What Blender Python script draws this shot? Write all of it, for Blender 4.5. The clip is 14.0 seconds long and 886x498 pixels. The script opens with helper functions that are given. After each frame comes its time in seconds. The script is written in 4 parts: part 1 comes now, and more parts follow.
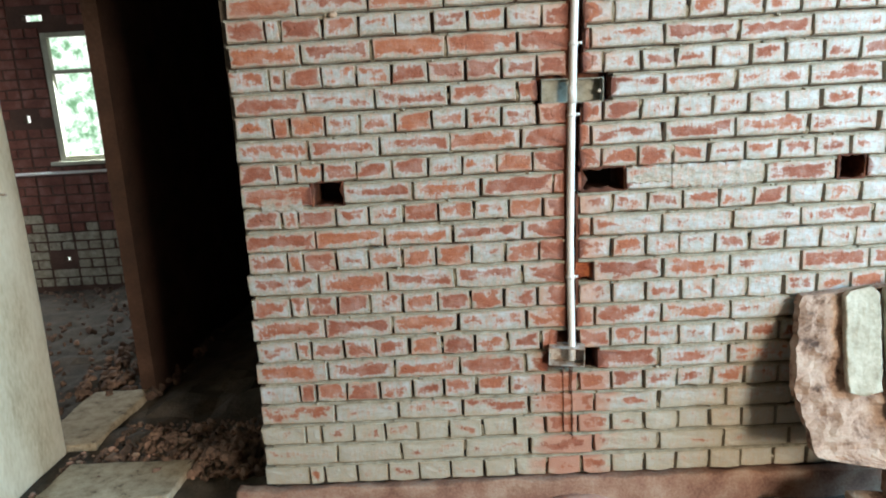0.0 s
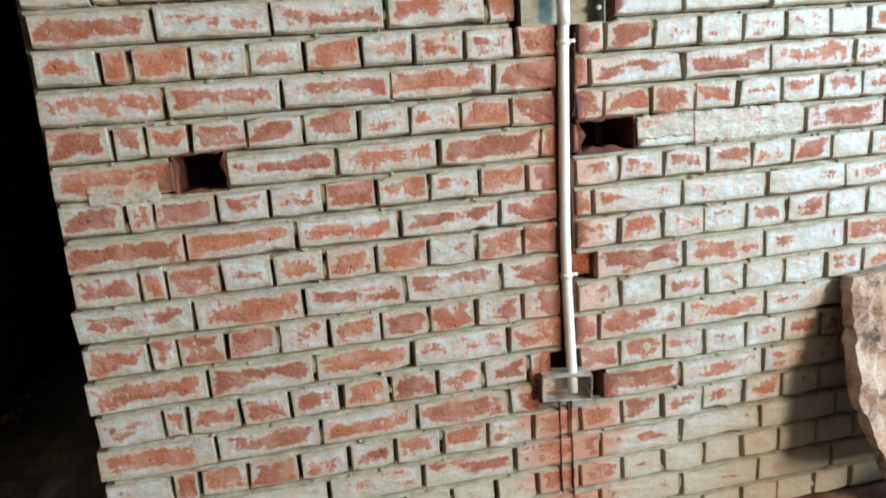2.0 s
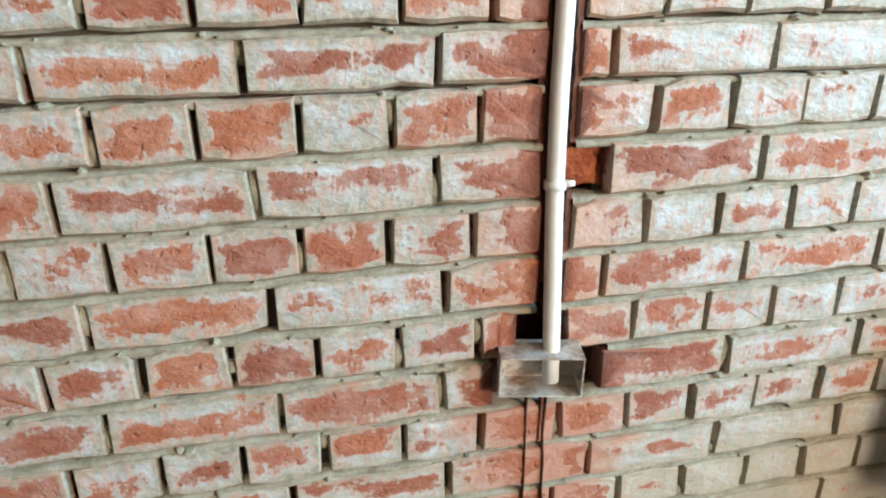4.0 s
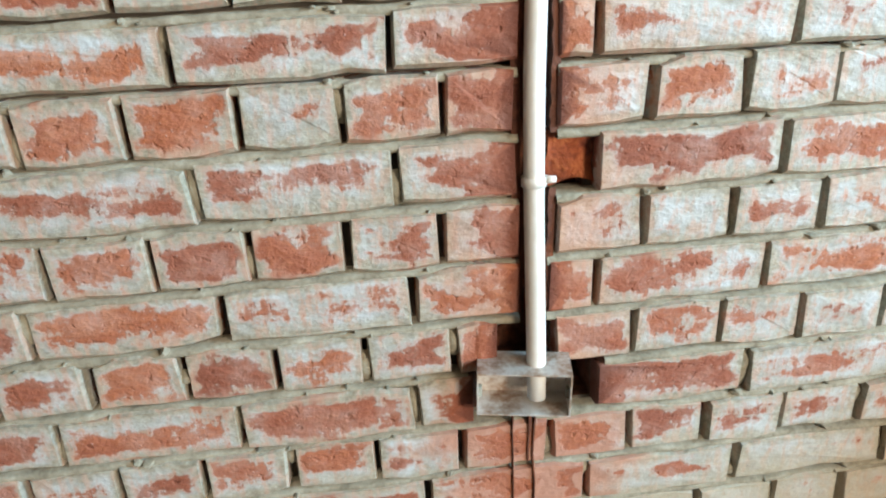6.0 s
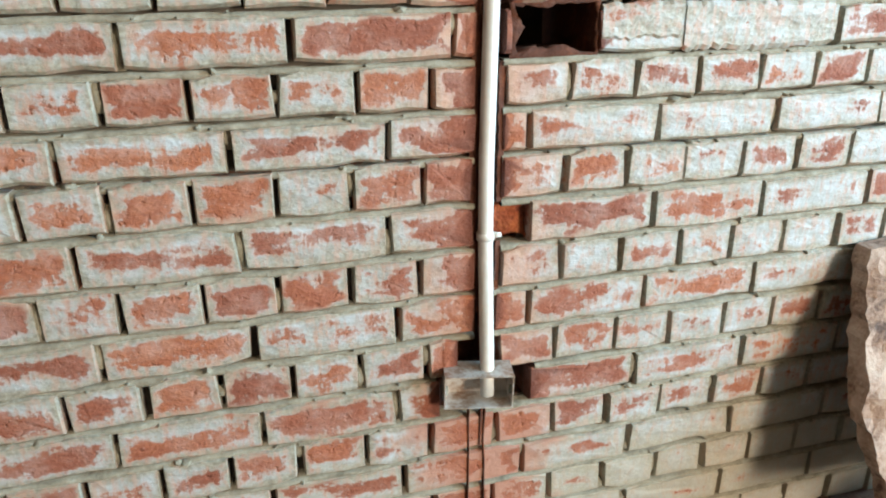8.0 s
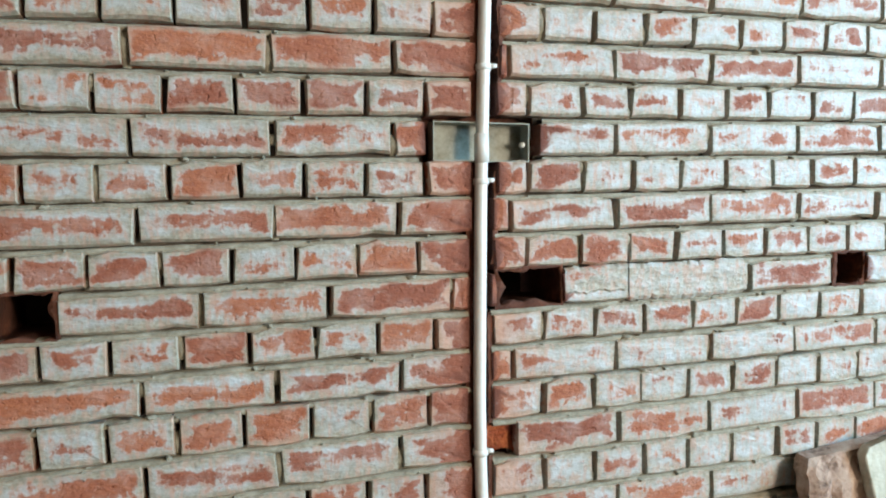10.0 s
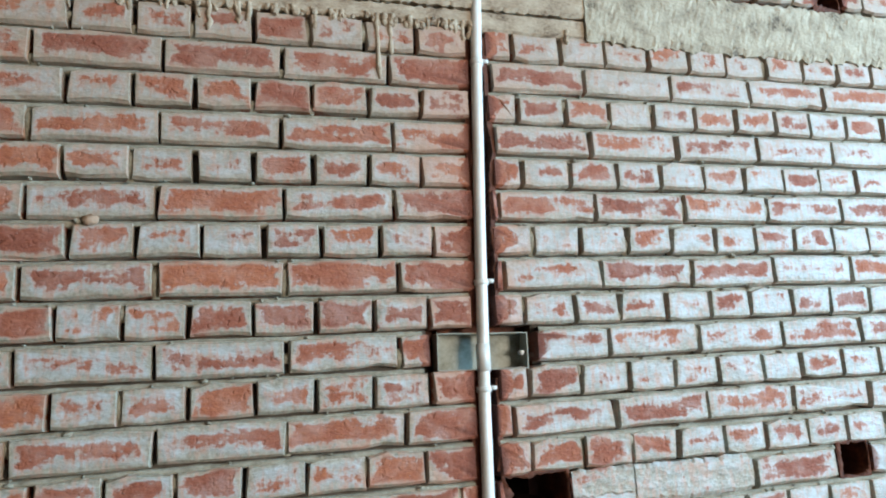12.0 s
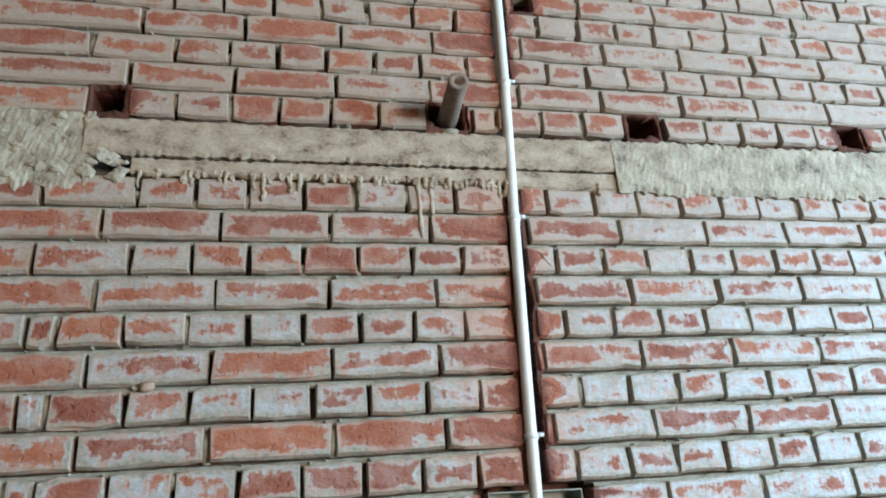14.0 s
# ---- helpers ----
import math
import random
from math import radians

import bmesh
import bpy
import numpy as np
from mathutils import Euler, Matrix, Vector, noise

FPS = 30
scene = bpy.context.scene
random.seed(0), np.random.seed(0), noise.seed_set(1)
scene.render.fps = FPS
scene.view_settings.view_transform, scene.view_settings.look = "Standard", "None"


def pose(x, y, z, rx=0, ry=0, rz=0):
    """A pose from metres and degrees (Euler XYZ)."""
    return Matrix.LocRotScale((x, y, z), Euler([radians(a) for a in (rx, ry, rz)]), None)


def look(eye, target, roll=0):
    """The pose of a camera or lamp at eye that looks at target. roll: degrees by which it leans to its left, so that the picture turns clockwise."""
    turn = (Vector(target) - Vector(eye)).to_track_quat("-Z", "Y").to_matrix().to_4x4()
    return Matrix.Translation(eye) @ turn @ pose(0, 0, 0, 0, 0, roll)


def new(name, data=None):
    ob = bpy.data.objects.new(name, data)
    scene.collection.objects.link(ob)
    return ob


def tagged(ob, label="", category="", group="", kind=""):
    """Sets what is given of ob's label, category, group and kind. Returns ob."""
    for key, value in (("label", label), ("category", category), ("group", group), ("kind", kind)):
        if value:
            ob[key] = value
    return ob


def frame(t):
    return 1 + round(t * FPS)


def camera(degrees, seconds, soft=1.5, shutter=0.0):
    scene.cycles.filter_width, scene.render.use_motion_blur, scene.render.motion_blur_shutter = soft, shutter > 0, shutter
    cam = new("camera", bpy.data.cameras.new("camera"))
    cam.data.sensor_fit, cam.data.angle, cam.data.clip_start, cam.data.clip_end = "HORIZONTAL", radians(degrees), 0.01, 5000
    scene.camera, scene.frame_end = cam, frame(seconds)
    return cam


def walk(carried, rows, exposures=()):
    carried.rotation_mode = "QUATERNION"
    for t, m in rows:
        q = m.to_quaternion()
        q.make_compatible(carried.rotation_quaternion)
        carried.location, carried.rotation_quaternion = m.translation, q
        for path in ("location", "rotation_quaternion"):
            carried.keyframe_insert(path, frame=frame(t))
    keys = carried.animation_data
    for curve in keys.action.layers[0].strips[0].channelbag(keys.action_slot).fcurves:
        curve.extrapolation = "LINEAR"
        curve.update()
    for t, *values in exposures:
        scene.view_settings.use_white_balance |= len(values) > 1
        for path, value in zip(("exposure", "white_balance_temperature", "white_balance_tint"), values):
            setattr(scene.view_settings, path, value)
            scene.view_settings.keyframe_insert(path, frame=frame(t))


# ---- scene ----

# ================= camera and walk =================
cam = camera(65.0, 14.0, soft=2.0)
PATH = [
    (0.0, -0.356, -2.346, 1.520, 77.33, 3.12, 0.80),
    (0.5, -0.387, -2.281, 1.506, 78.48, 2.94, 0.13),
    (1.0, -0.400, -2.091, 1.491, 80.33, 4.44, 1.60),
    (1.5, -0.453, -1.854, 1.399, 80.15, 1.67, -2.41),
    (2.0, -0.588, -1.569, 1.339, 77.12, 4.21, -11.91),
    (2.5, -0.547, -1.355, 1.270, 73.83, 1.20, -12.63),
    (3.0, -0.485, -1.166, 1.242, 73.76, 0.55, -11.85),
    (3.5, -0.450, -0.984, 1.186, 72.70, 1.62, -15.68),
    (4.0, -0.322, -0.876, 1.141, 68.65, 0.83, -12.10),
    (4.2, -0.262, -0.858, 1.112, 68.43, 1.40, -9.18),
    (6.3, -0.170, -0.792, 1.148, 65.78, 2.87, -6.62),
    (6.5, -0.186, -0.804, 1.173, 64.86, 2.02, -7.11),
    (7.0, -0.279, -0.873, 1.215, 67.51, 0.77, -13.40),
    (7.2, -0.325, -0.918, 1.234, 67.31, 1.19, -15.94),
    (9.3, -0.351, -1.220, 1.351, 80.86, 0.87, -13.65),
    (9.5, -0.371, -1.247, 1.382, 83.35, 0.21, -15.19),
    (10.0, -0.429, -1.326, 1.389, 86.00, 1.27, -16.03),
    (10.5, -0.439, -1.374, 1.416, 90.45, 2.59, -15.78),
    (11.0, -0.445, -1.401, 1.441, 94.90, 2.60, -15.44),
    (11.5, -0.450, -1.411, 1.448, 98.29, 2.83, -15.13),
    (12.0, -0.451, -1.412, 1.454, 100.47, 3.24, -15.62),
    (12.5, -0.456, -1.422, 1.462, 104.58, 3.64, -15.00),
    (13.0, -0.460, -1.428, 1.469, 106.13, 3.79, -13.82),
    (13.5, -0.464, -1.434, 1.473, 109.36, 4.33, -13.36),
    (14.0, -0.468, -1.441, 1.479, 112.14, 4.44, -11.92),
]
EXPOSURES = [(0.0, 0.20, 6750, 13), (1.5, 0.22, 6750, 13), (2.5, 0.53, 6800, 13), (3.2, 0.52, 6800, 14), (6.5, 0.45, 6850, 14), (9.5, 0.26, 6700, 12), (10.5, 0.07, 6500, 12), (11.0, 0.04, 6380, 12), (14.0, 0.03, 6000, 12)]
walk(cam, [(t, pose(x, y, z, rx, ry, rz)) for t, x, y, z, rx, ry, rz in PATH], EXPOSURES)

# ================= world and lights =================
world = bpy.data.worlds.new("sky")
scene.world = world
world.use_nodes = True
wn = world.node_tree
sky = wn.nodes.new("ShaderNodeTexSky")
sky.sky_type, sky.sun_disc = "NISHITA", False
sky.sun_elevation, sky.sun_rotation = radians(48), radians(120)
wn.links.new(sky.outputs[0], wn.nodes["Background"].inputs[0])
wn.nodes["Background"].inputs[1].default_value = 0.1


def area(name, m, sx, sy, watts, color):
    li = bpy.data.lights.new(name, "AREA")
    li.shape, li.size, li.size_y, li.energy, li.color = "RECTANGLE", sx, sy, watts, color
    ob = new(name, li)
    ob.matrix_world = m
    return ob


# daylight that enters by the window of the east side, the doorway of the south side, and the window of the farther room
area("window_light", look((4.5, -2.2, 2.36), (0.6, -0.1, 3.0)), 2.4, 1.3, 395, (0.34, 0.70, 1.0))
area("doorway_light", look((4.05, -6.4, 1.85), (0.0, -0.1, 3.0)), 1.4, 1.9, 440, (1.0, 0.93, 0.79))
area("far_window_light", look((-3.38, 3.66, 1.6), (-3.5, 0, 0.2)), 0.6, 1.0, 34, (0.80, 0.95, 1.0))
area("side_window_light", look((-5.45, 1.9, 1.3), (-3.4, 3.3, 0.5)), 1.1, 1.1, 19, (0.70, 0.86, 1.0))


# ================= materials =================
def mat(name):
    m = bpy.data.materials.new(name)
    m.use_nodes = True
    return m, m.node_tree.nodes, m.node_tree.links, m.node_tree.nodes["Principled BSDF"]


def math_node(nt, op, a, b=0.5, clamp=False):
    n = nt.nodes.new("ShaderNodeMath")
    n.operation, n.use_clamp = op, clamp
    for i, v in enumerate((a, b)):
        if isinstance(v, (int, float)):
            n.inputs[i].default_value = v
        else:
            nt.links.new(v, n.inputs[i])
    return n.outputs[0]


def noise_node(nt, scale, detail=4.0, stretch=(1, 1, 1), rough=0.55, coord="position"):
    if coord == "position":
        src = nt.nodes.new("ShaderNodeNewGeometry").outputs["Position"]
    else:
        src = nt.nodes.new("ShaderNodeTexCoord").outputs["Object"]
    mp = nt.nodes.new("ShaderNodeMapping")
    mp.inputs["Scale"].default_value = stretch
    nt.links.new(src, mp.inputs[0])
    n = nt.nodes.new("ShaderNodeTexNoise")
    n.inputs["Scale"].default_value, n.inputs["Detail"].default_value, n.inputs["Roughness"].default_value = scale, detail, rough
    nt.links.new(mp.outputs[0], n.inputs["Vector"])
    return n.outputs["Fac"]


def ramp(nt, fac, stops):
    r = nt.nodes.new("ShaderNodeValToRGB")
    while len(r.color_ramp.elements) < len(stops):
        r.color_ramp.elements.new(0.5)
    for e, (p, c) in zip(r.color_ramp.elements, stops):
        e.position, e.color = p, (*c, 1)
    nt.links.new(fac, r.inputs[0])
    return r.outputs[0]


def smooth(nt, v, lo, hi):
    n = nt.nodes.new("ShaderNodeMapRange")
    n.interpolation_type = "SMOOTHSTEP"
    n.inputs[1].default_value, n.inputs[2].default_value = lo, hi
    nt.links.new(v, n.inputs[0])
    return n.outputs[0]


def mix(nt, fac, a, b):
    n = nt.nodes.new("ShaderNodeMix")
    n.data_type = "RGBA"
    if isinstance(fac, (int, float)):
        n.inputs[0].default_value = fac
    else:
        nt.links.new(fac, n.inputs[0])
    for i, v in ((6, a), (7, b)):
        if isinstance(v, tuple):
            n.inputs[i].default_value = (*v, 1)
        else:
            nt.links.new(v, n.inputs[i])
    return n.outputs[2]


def bump(nt, bsdf, height, strength=0.5, dist=0.004):
    b = nt.nodes.new("ShaderNodeBump")
    b.inputs["Strength"].default_value, b.inputs["Distance"].default_value = strength, dist
    nt.links.new(height, b.inputs["Height"])
    nt.links.new(b.outputs[0], bsdf.inputs["Normal"])


def grainy(name, stops, scale=8.0, fine=90.0, rough=0.9, relief=0.5, dist=0.004, metal=0.0, coord="position", stretch=(1, 1, 1)):
    """A surface of two noises: broad stains and fine grain, with relief."""
    m, n, l, p = mat(name)
    nt = m.node_tree
    a, b = noise_node(nt, scale, 5, stretch, coord=coord), noise_node(nt, fine, 3, stretch, coord=coord)
    v = math_node(nt, "ADD", math_node(nt, "MULTIPLY", a, 0.7), math_node(nt, "MULTIPLY", b, 0.3))
    l.new(ramp(nt, v, stops), p.inputs["Base Color"])
    p.inputs["Roughness"].default_value, p.inputs["Metallic"].default_value = rough, metal
    bump(nt, p, v, relief, dist)
    return m


def brick_surface():
    """Red clay brick under a film of pale cement slurry that is worn through in ragged patches in the middle of each face."""
    m, n, l, p = mat("slurried_brick")
    nt = m.node_tree
    d = nt.nodes.new("ShaderNodeAttribute")
    d.attribute_name = "inner"
    geo = nt.nodes.new("ShaderNodeNewGeometry")
    own = math_node(nt, "FRACT", math_node(nt, "ADD", nt.nodes.new("ShaderNodeObjectInfo").outputs["Random"], geo.outputs["Random Per Island"]))
    own2 = math_node(nt, "FRACT", math_node(nt, "MULTIPLY", own, 7.31))
    ragged = noise_node(nt, 26, 5, (0.75, 1, 1.3), 0.56)
    broad = noise_node(nt, 13, 2, (0.7, 1, 1.3))
    broad2 = noise_node(nt, 16, 3, (1, 1, 1.2))
    fine = noise_node(nt, 190, 3)
    sep = nt.nodes.new("ShaderNodeSeparateXYZ")
    l.new(geo.outputs["Position"], sep.inputs[0])
    grain = noise_node(nt, 110, 4, (1, 1, 1.2), 0.6)
    drip = noise_node(nt, 60, 3, (1.6, 1, 0.35))

    def centred(v, k):
        return math_node(nt, "MULTIPLY", math_node(nt, "SUBTRACT", v, 0.5), k)

    t = math_node(nt, "MULTIPLY", smooth(nt, d.outputs["Fac"], 0.0, 0.85), math_node(nt, "ADD", math_node(nt, "MULTIPLY", own2, -0.22), 1.05))
    t = math_node(nt, "ADD", t, math_node(nt, "MULTIPLY", own2, 0.05))
    t = math_node(nt, "ADD", t, math_node(nt, "MULTIPLY", smooth(nt, d.outputs["Fac"], 1.0, 1.25), 0.5))
    for v, k in ((ragged, 2.5), (broad, 2.4), (own, 0.75), (grain, 1.2), (drip, 0.8)):
        t = math_node(nt, "ADD", t, centred(v, k))
    # the lowest courses are wholly splashed with mortar
    low = smooth(nt, math_node(nt, "ADD", sep.outputs["Z"], centred(broad, 0.3)), 0.30, 0.50)
    t = math_node(nt, "SUBTRACT", t, math_node(nt, "MULTIPLY", math_node(nt, "SUBTRACT", 1.0, low), 0.8))
    # cleaner brick and red dust beside the chase that was cut for the conduit, and below the lower box
    near = math_node(nt, "ABSOLUTE", math_node(nt, "SUBTRACT", sep.outputs["X"], 0.02))
    beside = math_node(nt, "SUBTRACT", 1.0, smooth(nt, math_node(nt, "ADD", near, centred(broad, 0.25)), 0.03, 0.17))
    under = math_node(nt, "MULTIPLY", math_node(nt, "SUBTRACT", 1.0, smooth(nt, math_node(nt, "ADD", near, centred(broad, 0.3)), 0.05, 0.17)),
                      math_node(nt, "SUBTRACT", 1.0, smooth(nt, math_node(nt, "ADD", sep.outputs["Z"], centred(broad2, 0.3)), 0.50, 0.60)))
    beside = math_node(nt, "MAXIMUM", beside, under)
    t = math_node(nt, "ADD", math_node(nt, "ADD", t, math_node(nt, "MULTIPLY", beside, 0.30)), math_node(nt, "MULTIPLY", under, 0.25))
    # the slurry lies thicker towards the east end
    t = math_node(nt, "ADD", t, math_node(nt, "MULTIPLY", smooth(nt, math_node(nt, "ADD", sep.outputs["X"], centred(broad2, 1.0)), 0.8, -0.4), 0.40))
    t = math_node(nt, "SUBTRACT", t, 0.43)
    veil = math_node(nt, "ADD", math_node(nt, "MULTIPLY", smooth(nt, broad2, 0.66, 0.42), 0.25), 0.75)
    # a crisp ragged edge over a wide thin wash
    red = math_node(nt, "ADD", math_node(nt, "MULTIPLY", smooth(nt, t, 0.22, 0.92), 0.5), math_node(nt, "MULTIPLY", smooth(nt, t, 0.48, 0.66), 0.5))
    flecks = smooth(nt, noise_node(nt, 150, 3, (1, 1, 1), 0.7), 0.64, 0.72)
    red = math_node(nt, "MULTIPLY", math_node(nt, "MULTIPLY", red, veil), math_node(nt, "SUBTRACT", 1.0, math_node(nt, "MULTIPLY", flecks, 0.55)))
    edge = math_node(nt, "SUBTRACT", 1.0, smooth(nt, math_node(nt, "ADD", d.outputs["Fac"], centred(ragged, 0.8)), 0.10, 0.46))
    rim = math_node(nt, "SUBTRACT", 1.0, smooth(nt, math_node(nt, "ADD", d.outputs["Fac"], centred(ragged, 1.1)), 0.0, 0.40))
    rim = math_node(nt, "MULTIPLY", rim, math_node(nt, "ADD", math_node(nt, "MULTIPLY", own, 0.35), 0.6))
    red = math_node(nt, "MULTIPLY", red, math_node(nt, "SUBTRACT", 1.0, math_node(nt, "MULTIPLY", rim, math_node(nt, "SUBTRACT", 1.0, math_node(nt, "MULTIPLY", beside, 0.5)))))
    clay = ramp(nt, math_node(nt, "ADD", math_node(nt, "MULTIPLY", own2, 0.28), math_node(nt, "ADD", math_node(nt, "MULTIPLY", grain, 0.42), math_node(nt, "MULTIPLY", broad2, 0.30))),
                [(0.28, (0.225, 0.070, 0.041)), (0.40, (0.285, 0.088, 0.049)), (0.52, (0.335, 0.106, 0.056)), (0.64, (0.39, 0.126, 0.058)), (0.78, (0.47, 0.152, 0.056))])
    film = ramp(nt, math_node(nt, "ADD", math_node(nt, "MULTIPLY", broad2, 0.5), math_node(nt, "ADD", math_node(nt, "MULTIPLY", ragged, 0.35), math_node(nt, "MULTIPLY", fine, 0.15))),
                [(0.32, (0.30, 0.285, 0.235)), (0.44, (0.385, 0.392, 0.365)), (0.55, (0.465, 0.495, 0.50)), (0.68, (0.545, 0.595, 0.62))])
    film = mix(nt, math_node(nt, "MULTIPLY", edge, 0.88), film, ramp(nt, grain, [(0.35, (0.24, 0.215, 0.155)), (0.5, (0.335, 0.305, 0.23)), (0.66, (0.44, 0.415, 0.335))]))
    mottle = noise_node(nt, 48, 5, (0.8, 1, 1.2), 0.66)
    film = mix(nt, math_node(nt, "MULTIPLY", smooth(nt, mottle, 0.53, 0.68), 0.65), film, (0.33, 0.275, 0.19))
    film = mix(nt, math_node(nt, "MULTIPLY", smooth(nt, math_node(nt, "ADD", drip, centred(mottle, 0.5)), 0.46, 0.64), 0.6), film, (0.50, 0.325, 0.25))
    film = mix(nt, math_node(nt, "MULTIPLY", math_node(nt, "SUBTRACT", 1.0, low), 0.65), film, (0.42, 0.365, 0.265))
    dust = math_node(nt, "MULTIPLY", smooth(nt, t, 0.05, 0.62), 0.36)
    dust = math_node(nt, "MAXIMUM", dust, math_node(nt, "MULTIPLY", beside, 0.62))
    film = mix(nt, dust, film, (0.53, 0.265, 0.175))
    film = mix(nt, math_node(nt, "MULTIPLY", under, 0.75), film, (0.43, 0.20, 0.14))
    # the film turns pinkish towards the upper courses
    high_tint = math_node(nt, "MULTIPLY", smooth(nt, math_node(nt, "ADD", sep.outputs["Z"], centred(broad2, 0.8)), 1.5, 2.5), 0.7)
    film = mix(nt, high_tint, film, (0.41, 0.285, 0.20))
    worn = mix(nt, red, film, clay)
    # sides and cut ends go darker than the clay: joint and hole shade, painted
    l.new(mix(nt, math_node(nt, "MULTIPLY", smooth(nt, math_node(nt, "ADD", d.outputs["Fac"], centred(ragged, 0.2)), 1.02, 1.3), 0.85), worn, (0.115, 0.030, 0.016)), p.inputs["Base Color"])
    l.new(math_node(nt, "ADD", math_node(nt, "MULTIPLY", red, 0.32), 0.50), p.inputs["Roughness"])
    pits = math_node(nt, "MULTIPLY", smooth(nt, noise_node(nt, 70, 3), 0.42, 0.26), math_node(nt, "MULTIPLY", red, 0.28))
    h = math_node(nt, "SUBTRACT", math_node(nt, "ADD", math_node(nt, "SUBTRACT", math_node(nt, "MULTIPLY", grain, math_node(nt, "ADD", math_node(nt, "MULTIPLY", red, 0.20), 0.14)), pits), math_node(nt, "MULTIPLY", ragged, 0.8)), math_node(nt, "MULTIPLY", red, 0.22))
    scratch = noise_node(nt, 85, 5, (1, 1, 1.15), 0.68)
    h = math_node(nt, "ADD", h, math_node(nt, "MULTIPLY", scratch, 0.16))
    bump(nt, p, h, 1.0, 0.008)
    return m


BRICK = brick_surface()
MORTAR = grainy("bed_mortar", [(0.3, (0.14, 0.12, 0.082)), (0.43, (0.245, 0.215, 0.155)), (0.56, (0.33, 0.30, 0.225)), (0.72, (0.44, 0.41, 0.33))], 26, 150, relief=0.9, dist=0.006)
# raked mortar and cut brick: shade of deep joints and holes darkens both colours
CORE = grainy("shaded_raked_mortar", [(0.3, (0.06, 0.05, 0.04)), (0.55, (0.11, 0.09, 0.07)), (0.75, (0.18, 0.15, 0.115))], 14, 120, relief=0.9)
CUT = grainy("shaded_cut_brick", [(0.3, (0.045, 0.016, 0.009)), (0.55, (0.115, 0.036, 0.017)), (0.75, (0.27, 0.085, 0.034))], 20, 120, relief=1.0, dist=0.008)
# broken brick made brighter and more orange, for warm light falling into the niche
ORANGE = grainy("broken_orange_brick", [(0.35, (0.15, 0.03, 0.012)), (0.5, (0.30, 0.07, 0.025)), (0.65, (0.42, 0.12, 0.04))], 30, 120, relief=1.0, dist=0.008)
CONCRETE = grainy("cast_concrete", [(0.32, (0.08, 0.05, 0.032)), (0.39, (0.24, 0.17, 0.11)), (0.48, (0.375, 0.285, 0.195)), (0.60, (0.455, 0.36, 0.255)), (0.74, (0.54, 0.455, 0.34))], 22, 170, relief=0.8, dist=0.006, stretch=(0.8, 1, 1.2))
ROUGHCAST = grainy("rough_mortar", [(0.34, (0.12, 0.09, 0.06)), (0.42, (0.31, 0.255, 0.178)), (0.54, (0.425, 0.36, 0.26)), (0.74, (0.54, 0.48, 0.37))], 20, 130, relief=0.9, dist=0.008)
PLASTER = grainy("cement_plaster", [(0.3, (0.38, 0.30, 0.19)), (0.44, (0.57, 0.485, 0.34)), (0.56, (0.67, 0.595, 0.445)), (0.72, (0.74, 0.68, 0.55))], 4, 60, relief=0.4, stretch=(1, 1, 0.4))
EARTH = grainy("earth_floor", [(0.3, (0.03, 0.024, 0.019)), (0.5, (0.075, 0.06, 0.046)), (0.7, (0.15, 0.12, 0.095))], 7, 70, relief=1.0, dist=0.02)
RUBBLE = grainy("rubble", [(0.3, (0.035, 0.024, 0.018)), (0.46, (0.11, 0.07, 0.052)), (0.62, (0.30, 0.19, 0.14))], 9, 60, relief=0.9, dist=0.01)
PLINTH = grainy("dusty_plinth", [(0.3, (0.13, 0.06, 0.04)), (0.45, (0.27, 0.14, 0.095)), (0.58, (0.36, 0.23, 0.165)), (0.75, (0.44, 0.34, 0.27))], 10, 110, relief=0.9, dist=0.008)
PVC = grainy("white_pvc", [(0.3, (0.66, 0.64, 0.58)), (0.55, (0.78, 0.77, 0.73)), (0.8, (0.82, 0.81, 0.78))], 9, 60, rough=0.38, relief=0.05)
ZINC = grainy("galvanised_steel", [(0.3, (0.16, 0.145, 0.10)), (0.5, (0.29, 0.285, 0.23)), (0.75, (0.43, 0.43, 0.37))], 30, 160, rough=0.66, relief=0.2, metal=0.2)
RUSTY = grainy("rusting_steel", [(0.33, (0.22, 0.095, 0.045)), (0.44, (0.42, 0.32, 0.25)), (0.54, (0.60, 0.57, 0.53)), (0.75, (0.70, 0.68, 0.65))], 22, 120, rough=0.42, relief=0.3, metal=0.25)
BAMBOO = grainy("weathered_pole", [(0.3, (0.10, 0.065, 0.045)), (0.5, (0.22, 0.155, 0.11)), (0.75, (0.36, 0.28, 0.215))], 14, 80, relief=0.6)
# brick colour lowered so that the passage's darkness is partly in the material
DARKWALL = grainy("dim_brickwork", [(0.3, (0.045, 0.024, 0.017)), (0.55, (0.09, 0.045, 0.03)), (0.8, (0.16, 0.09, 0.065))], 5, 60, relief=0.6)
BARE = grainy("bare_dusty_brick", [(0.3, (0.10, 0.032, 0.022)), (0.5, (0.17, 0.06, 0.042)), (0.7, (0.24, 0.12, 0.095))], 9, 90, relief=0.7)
WOOD = grainy("painted_window_wood", [(0.3, (0.30, 0.29, 0.2)), (0.55, (0.45, 0.44, 0.33)), (0.8, (0.55, 0.53, 0.42))], 8, 80, rough=0.6, relief=0.3)
SLAB = grainy("broken_masonry_slab", [(0.35, (0.10, 0.058, 0.042)), (0.42, (0.27, 0.17, 0.122)), (0.51, (0.42, 0.285, 0.215)), (0.7, (0.53, 0.41, 0.325))], 15, 100, relief=1.0, dist=0.012)
